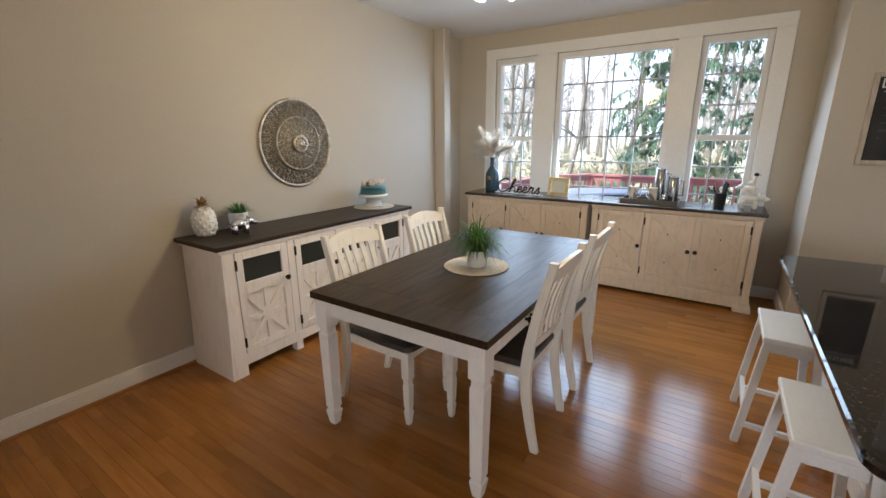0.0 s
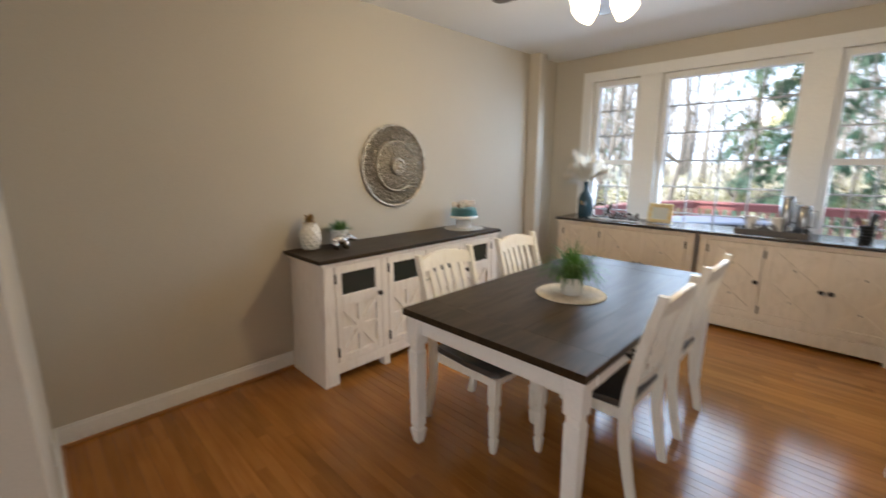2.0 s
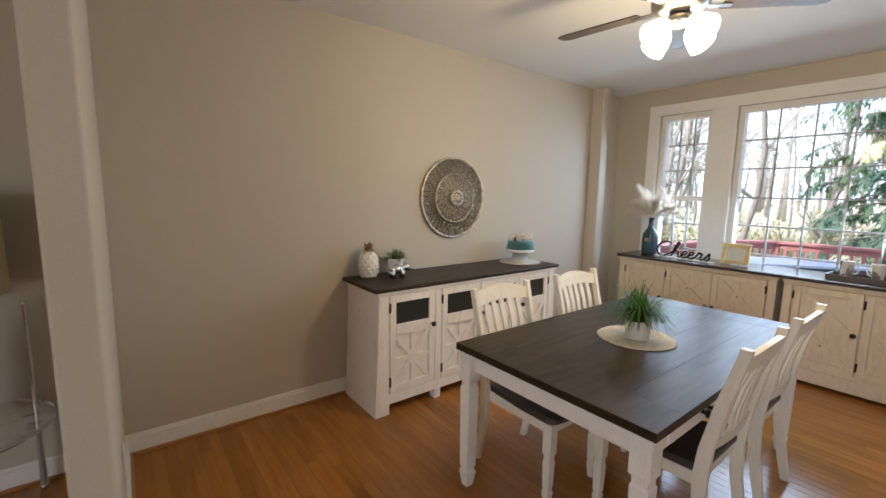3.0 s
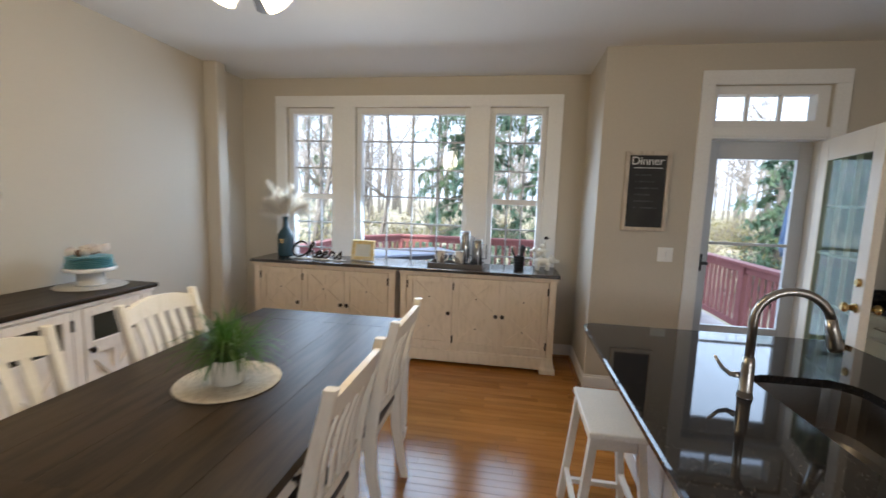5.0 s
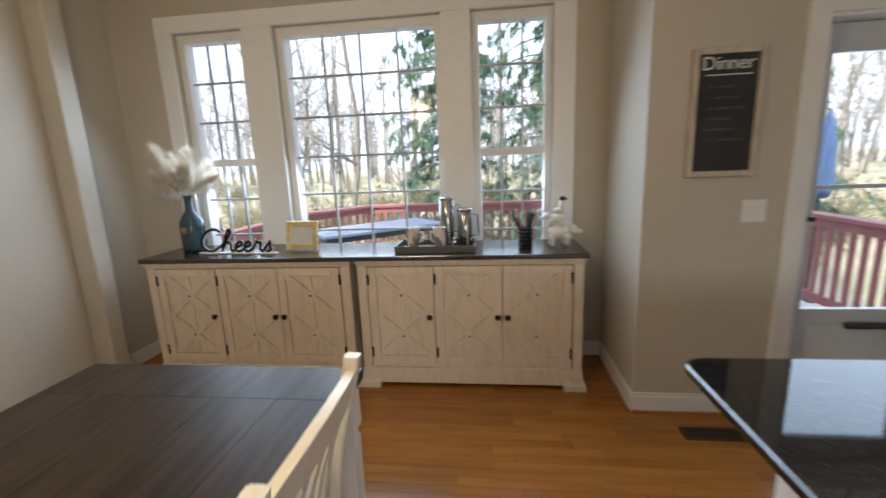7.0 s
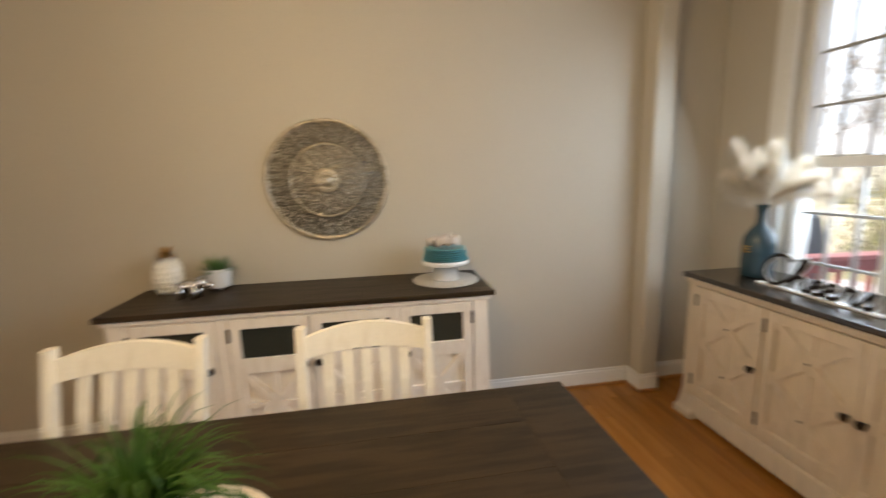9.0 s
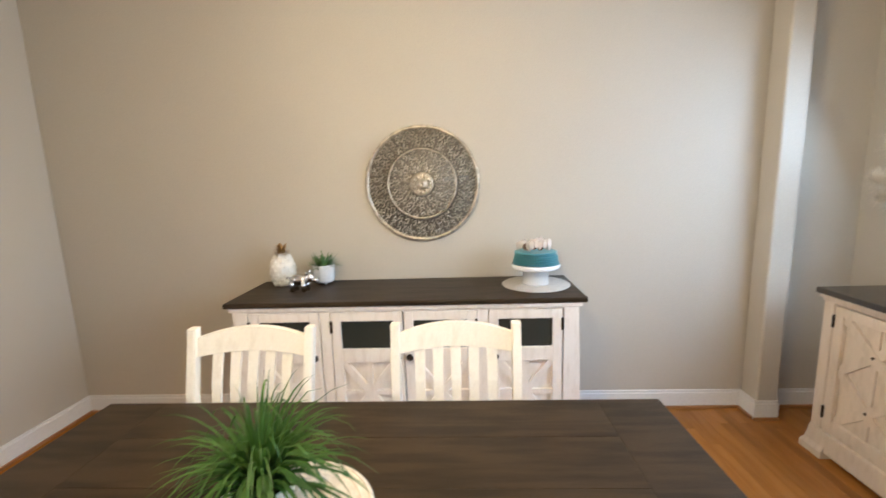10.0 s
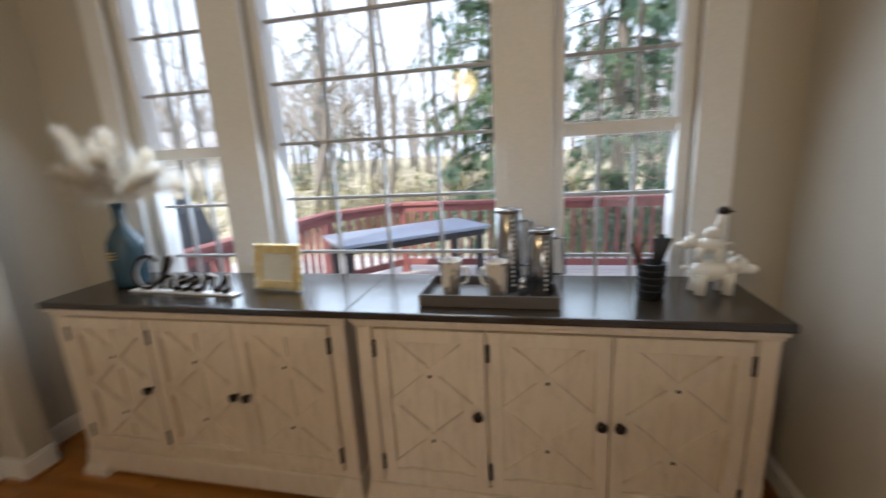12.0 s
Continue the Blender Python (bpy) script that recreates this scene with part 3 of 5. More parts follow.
def door_face(parent, lo, hi, axis, pattern, hinge, paint=CHALKY):
    """A framed cabinet door in the plane across axis; lo and hi are (along, z). pattern: 'cross' or 'glazed'. hinge: -1 or 1."""
    (a0, z0), (a1, z1) = lo, hi
    ax = Vector(axis)

    def P(a, z, d=0.0):
        return (ax * d + (Vector((a, 0, z)) if abs(ax.y) else Vector((0, a, z))))

    def slab(bm, a, z, a2, z2, d0, d1, bev=0.0025):
        p, q = P(a, z, d0), P(a2, z2, d1)
        box(bm, [min(u, v) for u, v in zip(p, q)], [max(u, v) for u, v in zip(p, q)], bev)

    bm = bmesh.new()
    fw = 0.05
    bats = []

    def bat(p, q, w, d):
        bats.append(strip(bmesh.new(), p, q, w, d, tuple(ax)))

    FT = 0.024
    sides = []

    def side(name, *v):
        b = bmesh.new()
        slab(b, *v, 0, FT)
        sides.append((name, b))

    side("stile", a0, z0, a0 + fw, z1)
    side("stile", a1 - fw, z0, a1, z1)
    side("rail", a0 + fw, z1 - fw, a1 - fw, z1)
    side("rail", a0 + fw, z0, a1 - fw, z0 + fw)
    ins = bm
    am = (a0 + a1) / 2
    n3 = tuple(ax)
    if pattern == "glazed":
        zg = z1 - 0.282
        side("rail", a0 + fw, zg, a1 - fw, zg + 0.077)
        zp0, zp1 = z0 + fw, zg
        zc = (zp0 + zp1) / 2
        slab(ins, a0 + fw, zp0, a1 - fw, zp1, 0, 0.003, 0)
        for p, q, w in (((am, zp0), (am, zp1), 0.034), ((a0 + fw, zp0), (a1 - fw, zp1), 0.036), ((a0 + fw, zp1), (a1 - fw, zp0), 0.036)):
            bat(P(*p, 0.003), P(*q, 0.003), w, 0.0165 + 0.0008 * (zp1 == p[1]) + 0.0016 * (p[0] == q[0]))
        bat(P(a0 + fw, zc, 0.003), P(a1 - fw, zc, 0.003), 0.028, 0.0155)
    else:
        zp0, zp1 = z0 + fw, z1 - fw
        zc = (zp0 + zp1) / 2
        slab(ins, a0 + fw, zp0, a1 - fw, zp1, 0, 0.003, 0)
        for s0, s1 in ((zp0, zc), (zc, zp1)):
            bat(P(a0 + fw, s0, 0.003), P(a1 - fw, s1, 0.003), 0.044, 0.0125)
            bat(P(a0 + fw, s1, 0.003), P(a1 - fw, s0, 0.003), 0.044, 0.0145)
        bat(P(am, zp0, 0.003), P(am, zp1, 0.003), 0.03, 0.009)
    me = finish(bm, "door", paint)
    door = new("door", me)
    door.parent = parent
    for name, b in sides:
        part(name, b, paint, door)
    for b in bats:
        part("batten", b, paint, door)
    if pattern == "glazed":
        pn = bmesh.new()
        slab(pn, a0 + fw - 0.002, zg + 0.075, a1 - fw + 0.002, z1 - fw + 0.002, 0.006, 0.010, 0)
        part("pane", pn, CABGLASS, door, "dark glass pane")
    else:
        for z in ((zp0 + zc) / 2, (zc + zp1) / 2):
            bt = turned([(0.007, 0), (0.007, 0.003), (0.004, 0.006), (0, 0.006)], seg=10, m=Matrix.Translation(P(am, z, 0.0172)) @ ax.to_track_quat("Z", "Y").to_matrix().to_4x4())
            part("bolt", bt, BRONZE, door, "dark bolt head")
    ah = a0 if hinge < 0 else a1
    for z in (z0 + 0.08, z1 - 0.08):
        hb = bmesh.new()
        slab(hb, ah - 0.007, z - 0.034, ah + 0.007, z + 0.034, 0.014, 0.031, 0.003)
        part("hinge", hb, BRONZE, door, "dark bronze hinge")
    ak = a1 - 0.028 if hinge < 0 else a0 + 0.028
    zk = (z0 + z1) / 2 if pattern != "glazed" else z1 - 0.245
    knob(door, P(ak, zk, FT), n3, 1.15)
    return door


def sideboard():
    s = thing("sideboard", "long distressed white sideboard with a dark wooden top and glazed doors", "sideboard", (-2.44, 2.487, 0))
    # local: front face at x = 0, runs along y
    L = 0.9125
    part("top", blk((-0.485, -L - 0.04, 0.872), (0.024, L + 0.04, 0.9), 0.006), DARKW, s, "dark stained wooden top")
    part("cornice", blk((-0.475, -L - 0.018, 0.848), (0.012, L + 0.018, 0.872), 0.005), CHALKY, s)
    body = bmesh.new()
    box(body, (-0.47, -L + 0.02, 0.09), (-0.45, L - 0.02, 0.848))
    box(body, (-0.45, -L + 0.07, 0.1), (-0.022, L - 0.07, 0.12))
    box(body, (-0.45, -L + 0.02, 0.83), (-0.02, L - 0.02, 0.848))
    box(body, (-0.45, -L + 0.07, 0.12), (-0.05, L - 0.07, 0.829))
    part("body", body, CHALKY, s)
    rails = bmesh.new()
    box(rails, (-0.02, -L + 0.075, 0.07), (0.0, L - 0.075, 0.146), 0.003)
    box(rails, (-0.02, -L + 0.075, 0.838), (0.0, L - 0.075, 0.848), 0.002)
    for y in (-0.417, 0.417):
        box(rails, (-0.02, y - 0.028, 0.146), (0.001, y + 0.028, 0.838), 0.003)
    part("face_frame", rails, CHALKY, s)
    for k in (-1, 1):
        # splayed end panels that widen towards the floor
        secs = []
        for z, o, f in ((0, 0.035, 0.006), (0.4, 0.012, 0.002), (0.848, 0.0, 0.004)):
            y0, y1 = k * (L - 0.075), k * (L + o)
            secs.append([(-0.47, y0, z), (f, y0, z), (f, y1, z), (-0.47, y1, z)])
        part("end_panel", loft(bmesh.new(), secs), CHALKY, s)
        part("leg", blk((-0.06, k * 0.417 - 0.028, 0), (0.0005, k * 0.417 + 0.028, 0.07), 0.003), CHALKY, s)
    for y0, y1, h in ((-0.83, -0.45, -1), (-0.385, -0.004, -1), (0.004, 0.385, 1), (0.45, 0.83, 1)):
        door_face(s, (y0, 0.15), (y1, 0.837), (1, 0, 0), "glazed", h).location.x = -0.021
    return s


sideboard()


def buffet(x0, x1, label):
    """A three-door buffet: local front at y = 0, looking towards -y."""
    W = x1 - x0
    s = thing("buffet_cabinet", label, "cabinet", (x0, 4.70, 0), 0, "cabinets under the window")
    part("top", blk((-0.016, -0.053, 0.868), (W + 0.016, 0.444, 0.898), 0.006), BUFTOP, s, "dark stained wooden top")
    corn = bmesh.new()
    box(corn, (-0.006, -0.04, 0.848), (W + 0.006, 0.44, 0.868), 0.006)
    box(corn, (0.002, -0.026, 0.83), (W - 0.002, 0.44, 0.85), 0.006)
    part("cornice", corn, CREAM, s)
    part("body", blk((0.012, 0.0, 0.14), (W - 0.012, 0.43, 0.832), 0.002), CREAM, s)
    for k, x in ((1, 0.008), (-1, W - 0.008)):
        p = bmesh.new()
        a, b = sorted((x, x + k * 0.06))
        box(p, (a, -0.02, 0.14), (b, 0.005, 0.83), 0.004)
        part("pilaster", p, CREAM, s)
        f = bmesh.new()
        secs = []
        for z, o in ((0.0, 0.026), (0.035, 0.026), (0.06, 0.012), (0.11, 0.004), (0.14, 0.002)):
            u, v = sorted((x - k * o, x + k * 0.11))
            secs.append([(u, -0.022 - o, z), (v, -0.022 - o, z), (v, 0.1, z), (u, 0.1, z)])
        loft(f, secs)
        part("foot", f, CREAM, s)
        part("foot", blk((min(x, x + k * 0.08), 0.34, 0), (max(x, x + k * 0.08), 0.43, 0.14), 0.003), CREAM, s)
    part("plinth", blk((0.1, -0.03, 0.03), (W - 0.1, 0.02, 0.14), 0.006), CREAM, s)
    part("face_rail", blk((0.07, -0.012, 0.14), (W - 0.07, 0.002, 0.165), 0.002), CREAM, s)
    m = 0.078
    w = (W - 2 * m - 0.016) / 3
    door_face(s, (m, 0.168), (m + w, 0.822), (0, -1, 0), "cross", -1, CREAM)
    door_face(s, (m + w + 0.012, 0.168), (m + 2 * w + 0.012, 0.822), (0, -1, 0), "cross", -1, CREAM)
    door_face(s, (m + 2 * w + 0.016, 0.168), (m + 3 * w + 0.016, 0.822), (0, -1, 0), "cross", 1, CREAM)
    return s


buffet(-2.526, -1.084, "cream distressed three-door buffet with dark top under the window")
buffet(-1.052, 0.376, "cream distressed three-door buffet with dark top beside the bay corner")

# ---- island, stools ----
t = thing("kitchen_island", "white kitchen island with a polished black granite top", "kitchen island", (0, 0, 0))
IX0, IX1, IY0, IY1, IZ = 0.37, 1.68, 1.40, 3.41, 0.85
SX0, SX1, SY0, SY1 = 0.91, 1.31, 2.06, 2.81


def rounded(x0, x1, y0, y1, r, z, n=5):
    out = []
    for cx, cy, a0 in ((x1 - r, y1 - r, 0), (x0 + r, y1 - r, 90), (x0 + r, y0 + r, 180), (x1 - r, y0 + r, 270)):
        for i in range(n + 1):
            a = radians(a0 + 90 * i / n)
            out.append((cx + r * math.cos(a), cy + r * math.sin(a), z))
    return out


bm = bmesh.new()
rings = []
outer = [rounded(IX0 + o, IX1 - o, IY0 + o, IY1 - o, 0.06, z) for z, o in ((IZ - 0.034, 0.006), (IZ - 0.026, 0.0), (IZ - 0.008, 0.0), (IZ, 0.007))]
inner = [rounded(SX0, SX1, SY0, SY1, 0.1, z) for z in (IZ, IZ - 0.034)]
for s in outer + inner:
    rings.append([bm.verts.new(p) for p in s])
rings.append(rings[0])
for a, b in zip(rings, rings[1:]):
    for i in range(len(a)):
        j = (i + 1) % len(a)
        bm.faces.new((a[i], a[j], b[j], b[i]))
part("countertop", bm, GRANITE, t, "polished black granite with pale flecks")
bm = bmesh.new()
box(bm, (0.64, 1.50, 0.1), (0.89, 3.34, 0.815), 0.003)
box(bm, (0.89, 1.50, 0.1), (1.62, 2.03, 0.815), 0.003)
box(bm, (0.89, 2.86, 0.1), (1.62, 3.34, 0.815), 0.003)
box(bm, (1.46, 2.03, 0.1), (1.62, 2.86, 0.815), 0.003)
box(bm, (0.70, 1.55, 0), (1.55, 3.28, 0.1))
part("body", bm, STOOLW, t, "white painted panelling")
for y0, y1 in ((1.54, 2.12), (2.16, 2.72), (2.76, 3.30)):
    f = bmesh.new()
    for lo, hi in (((y0, 0.16), (y0 + 0.06, 0.78)), ((y1 - 0.06, 0.16), (y1, 0.78)), ((y0 + 0.06, 0.72), (y1 - 0.06, 0.78)), ((y0 + 0.06, 0.16), (y1 - 0.06, 0.22))):
        box(f, (0.632, lo[0], lo[1]), (0.64, hi[0], hi[1]), 0.002)
    part("panel_frame", f, STOOLW, t)
bm = bmesh.new()
secs = [rounded(SX0 - 0.004 + o, SX1 + 0.004 - o, SY0 - 0.004 + o, SY1 + 0.004 - o, 0.1, z) for z, o in ((IZ - 0.035, 0), (IZ - 0.2, 0.012), (IZ - 0.215, 0.05))]
rr = [[bm.verts.new(p) for p in s] for s in secs]
for a, b in zip(rr, rr[1:]):
    for i in range(len(a)):
        j = (i + 1) % len(a)
        bm.faces.new((a[i], a[j], b[j], b[i]))
bm.faces.new(rr[-1])
part("sink_basin", bm, STEEL, t, "undermount stainless steel basin")
part("drain", turned([(0.045, 0), (0.045, 0.004), (0.03, 0.006), (0.0, 0.003)], (1.11, 2.44, IZ - 0.2145), 20), CHROME, t)

f = thing("kitchen_faucet", "brushed nickel gooseneck faucet standing on the granite", "faucet", (0.80, 2.565, IZ))
part("base", turned([(0.026, 0), (0.026, 0.004), (0.022, 0.008), (0.0205, 0.12), (0.017, 0.15), (0.0, 0.15)], seg=24), NICKEL, f)
neck = [(0, 0, 0.13), (0, 0, 0.285)] + [(0.112 - 0.112 * math.cos(a), -0.03 * (1 - math.cos(a)) / 2, 0.285 + 0.112 * math.sin(a)) for a in [math.pi * i / 12 for i in range(1, 12)]]
part("spout", rod(neck, 0.0145, 14), NICKEL, f)
part("spray_head", rod([(0.219, -0.03, 0.315), (0.226, -0.031, 0.28), (0.241, -0.033, 0.22), (0.244, -0.033, 0.205)], [0.016, 0.019, 0.0235, 0.019], 16), NICKEL, f)
part("lever", rod([(-0.018, 0.012, 0.075), (-0.04, 0.03, 0.07), (-0.06, 0.045, 0.085), (-0.085, 0.06, 0.125)], [0.012, 0.009, 0.007, 0.0055], 10), NICKEL, f, "curved lever handle")


def bar_stool(at, rz, label):
    s = thing("bar_stool", label, "stool", at, rz, "stools at the island")
    # local: centre, long side along y
    hx, hy = 0.118, 0.22
    part("seat", blk((-hx, -hy, 0.572), (hx, hy, 0.6), 0.006), STOOLW, s)
    tops = {}
    for i in (-1, 1):
        for j in (-1, 1):
            a, b = Vector((i * (hx + 0.032), j * (hy - 0.018), 0)), Vector((i * (hx - 0.025), j * (hy - 0.035), 0.572))
            part("leg", loft(bmesh.new(), [[(p.x + u, p.y + v, p.z) for u, v in ((-0.016, -0.02), (0.016, -0.02), (0.016, 0.02), (-0.016, 0.02))] for p in (a, b)]), STOOLW, s)
            tops[i, j] = (a, b)
    for i in (-1, 1):
        part("seat_rail", blk((i * 0.09 - 0.01, -hy + 0.05, 0.515), (i * 0.09 + 0.01, hy - 0.05, 0.572), 0.002), STOOLW, s)
        p = [tops[i, j][0].lerp(tops[i, j][1], 0.3) for j in (-1, 1)]
        part("stretcher", rod(p, 0.0115, square=True), STOOLW, s)
    for j in (-1, 1):
        part("seat_rail", blk((-0.08, j * (hy - 0.036) - 0.01, 0.515), (0.08, j * (hy - 0.036) + 0.01, 0.572), 0.002), STOOLW, s)
        p = [tops[i, j][0].lerp(tops[i, j][1], 0.18) for i in (-1, 1)]
        part("stretcher", rod(p, 0.0115, square=True), STOOLW, s)
    return s


b0 = bar_stool((0.413, 2.87, 0), 0, "white painted wooden bar stool beside the island")
copy_thing(b0, pose(0.442, 2.047, 0, 0, 0, 0))

# ---- ceiling fan ----
f = thing("ceiling_fan", "dark-bladed ceiling fan with lit frosted glass shades", "ceiling fan", (-1.10, 2.51, 0))
part("canopy", turned([(0.07, H - 0.001), (0.068, H - 0.03), (0.03, H - 0.06), (0.014, H - 0.065), (0.014, H - 0.14)][::-1], seg=24), NICKEL, f)
part("motor_housing", turned([(0.03, 2.42), (0.10, 2.435), (0.13, 2.46), (0.135, 2.52), (0.11, 2.56), (0.05, 2.585), (0.02, 2.59)], seg=32), NICKEL, f)
part("light_kit", turned([(0.02, 2.365), (0.05, 2.37), (0.06, 2.39), (0.045, 2.415), (0.04, 2.425)], seg=24), NICKEL, f)
for i in range(5):
    a = 42 + 72 * i
    m = pose(0, 0, 0, 0, 0, a)
    bi = bmesh.new()
    box(bi, (0.11, -0.02, 2.452), (0.23, 0.02, 2.458), 0.002, m)
    part("blade_iron", bi, NICKEL, f)
    out = [(0.19, -0.045), (0.3, -0.05), (0.62, -0.056), (0.655, -0.04), (0.662, 0.0), (0.655, 0.04), (0.62, 0.056), (0.3, 0.05), (0.19, 0.045)]
    bl = loft(bmesh.new(), [[m @ pose(0, 0, 0, -5) @ Vector((x, y, 0)) + Vector((0, 0, z)) for x, y in out] for z in (2.459, 2.466)])
    part("blade", bl, BLADE, f, "dark wooden blade")
for i in range(4):
    a = radians(70 + 90 * i)
    d = Vector((math.cos(a), math.sin(a), -0.7)).normalized()
    q = d.to_track_quat("Z", "Y").to_matrix().to_4x4()
    base = Vector((0.045 * math.cos(a), 0.045 * math.sin(a), 2.385))
    sh = part("shade", turned([(0.02, 0.03), (0.032, 0.04), (0.05, 0.07), (0.058, 0.11), (0.064, 0.145), (0.06, 0.145), (0.054, 0.11), (0.0, 0.09)], seg=24, m=Matrix.Translation(base) @ q), SHADE, f, "lit frosted glass tulip shade")
    part("lamp_arm", rod([base, base + d * 0.035], 0.012, 10), NICKEL, f)
bulb = new("fan_bulbs", bpy.data.lights.new("fan_bulbs", "POINT"))
bulb.data.energy, bulb.data.color, bulb.data.shadow_soft_size = 17.0, (1.0, 0.74, 0.39), 0.14
bulb.location = (-1.10, 2.51, 2.16)

# ---- wall medallion ----
m0 = thing("wall_medallion", "round aged silver openwork medallion hanging on the wall", "wall decor", (-2.928, 2.575, 1.49))
RX = pose(0, 0, 0, 0, 90, 0)
# backing disc in a darker metal than the scrolls in front
part("backing", turned([(0.0, 0.0), (0.335, 0.0), (0.335, 0.006), (0.213, 0.004), (0.211, 0.032), (0.075, 0.034), (0.0, 0.038)], seg=64, m=RX), PEWTERD, m0, "darker metal disc behind the openwork")
part("rim", turned([(0.327, 0.0), (0.35, 0.004), (0.351, 0.016), (0.343, 0.024), (0.331, 0.02), (0.328, 0.006)], seg=72, m=RX, ring=True), PEWTER, m0)
part("ring", turned([(0.2, 0.03), (0.213, 0.028), (0.214, 0.037), (0.208, 0.042), (0.201, 0.038)], seg=64, m=RX, ring=True), PEWTER, m0)
part("boss", turned([(0.068, 0.03), (0.071, 0.06), (0.06, 0.068), (0.046, 0.06), (0.03, 0.064), (0.02, 0.076), (0.0, 0.08)], seg=32, m=RX), PEWTER, m0)
fil = bmesh.new()
rnd = random.Random(4)
for r, n, s, h in ((0.31, 52, 0.0165, 0.008), (0.277, 46, 0.0165, 0.009), (0.243, 40, 0.0165, 0.0105), (0.186, 30, 0.016, 0.032), (0.152, 26, 0.0155, 0.0325), (0.118, 20, 0.0155, 0.033), (0.09, 16, 0.0135, 0.0335)):
    for i in range(n):
        a = 2 * math.pi * (i + 0.5 * rnd.random()) / n
        c = Vector((0, r * math.cos(a), r * math.sin(a)))
        turn = a + rnd.choice((0.0, 1.57, 3.14, 4.71))
        pts = []
        for k in range(7):
            b = turn + 0.9 * k
            rad = s * (1.0 - 0.11 * k)
            pts.append(c + Vector((h + 0.003, rad * math.cos(b), rad * math.sin(b))))
        tube(fil, pts, 0.0048, 4)
for r, n, h in ((0.3265, 90, 0.008), (0.2935, 84, 0.0085), (0.26, 76, 0.0115), (0.228, 66, 0.011), (0.169, 48, 0.0322), (0.135, 40, 0.033), (0.104, 32, 0.0335)):
    for i in range(n):
        a = 2 * math.pi * (i + 0.3 * rnd.random()) / n
        bmesh.ops.create_icosphere(fil, subdivisions=1, radius=0.0058, matrix=Matrix.Translation((h + 0.001, r * math.cos(a), r * math.sin(a))))
part("filigree", fil, PEWTER, m0, "scrolling silver openwork")
pt = bmesh.new()
for i in range(12):
    a = 2 * math.pi * i / 12
    bmesh.ops.create_icosphere(pt, subdivisions=1, radius=0.011, matrix=Matrix.Translation((0.064, 0.047 * math.cos(a), 0.047 * math.sin(a))))
part("petals", pt, PEWTER, m0)


def blade(bm, root, d, length, w, droop, n=5):
    """One tapering leaf that arches over."""
    d = Vector(d).normalized()
    side = d.cross(Vector((0, 0, 1)))
    side = (side if side.length > 0.05 else Vector((1, 0, 0))).normalized()
    flat = Vector((d.x, d.y, 0))
    p, rows = Vector(root), []
    for i in range(n + 1):
        u = i / n
        ww = w * (1 - u) ** 0.7 * (0.55 + 0.9 * min(1, u * 3) * 0.5)
        rows.append((p - side * ww, p + side * ww))
        step = (d + Vector((0, 0, -droop * u * 2)) + flat * 0.6 * u * droop).normalized()
        p = p + step * length / n
    vs = [[bm.verts.new(q) for q in r] for r in rows]
    for a, b in zip(vs, vs[1:]):
        bm.faces.new((a[0], a[1], b[1], b[0])).smooth = True


# ---- centre of the table ----
TC = (-1.115, 2.375)
pm = thing("placemat", "round cream woven mat lying on the table", "placemat", (TC[0] - 0.02, TC[1] + 0.03, 0.781))
bm = turned([(0.0, 0.0), (0.19, 0.0), (0.195, 0.003), (0.19, 0.007), (0.0, 0.007)], seg=56)
part("mat", bm, WOVEN, pm)
wv = bmesh.new()
for k in range(9):
    r = 0.022 + 0.0205 * k
    pts = [(r * math.cos(a), r * math.sin(a), 0.006) for a in [2 * math.pi * i / 40 for i in range(41)]]
    tube(wv, pts, 0.0035, 5)
part("coil", wv, WOVEN, pm)
g = thing("potted_grass", "bushy green artificial grass in a ribbed cream pot", "plant", (TC[0], TC[1], 0.793))
part("pot", turned([(0.05, 0), (0.056, 0.004), (0.062, 0.095), (0.064, 0.1), (0.058, 0.1), (0.055, 0.085), (0.0, 0.083)], seg=48, flute=0.014, flutes=16), CERAM, g, "ribbed cream pot")
part("soil", turned([(0.0, 0.084), (0.054, 0.084), (0.05, 0.09), (0.0, 0.092)], seg=20), SOIL, g)
bm = bmesh.new()
rnd = random.Random(11)
for i in range(300):
    a, tilt = rnd.uniform(0, 6.283), abs(rnd.gauss(0.42, 0.26))
    r = rnd.uniform(0, 0.035)
    blade(bm, (r * math.cos(a), r * math.sin(a), 0.085), (math.sin(tilt) * math.cos(a), math.sin(tilt) * math.sin(a), math.cos(tilt)), rnd.uniform(0.15, 0.29), rnd.uniform(0.0036, 0.007), rnd.uniform(0.4, 1.3), 7)
part("grass_blades", bm, GRASS, g, "arching green blades")

# ---- on the sideboard ----
ZS = 0.9005
p = thing("pineapple_ornament", "white ceramic pineapple with a bronze crown on the sideboard", "ornament", (-2.825, 1.70, ZS))
bm = bmesh.new()
lathe(bm, [(0.048, 0), (0.06, 0.008), (0.077, 0.05), (0.082, 0.09), (0.075, 0.135), (0.055, 0.172), (0.03, 0.19), (0.0, 0.195)], seg=32)
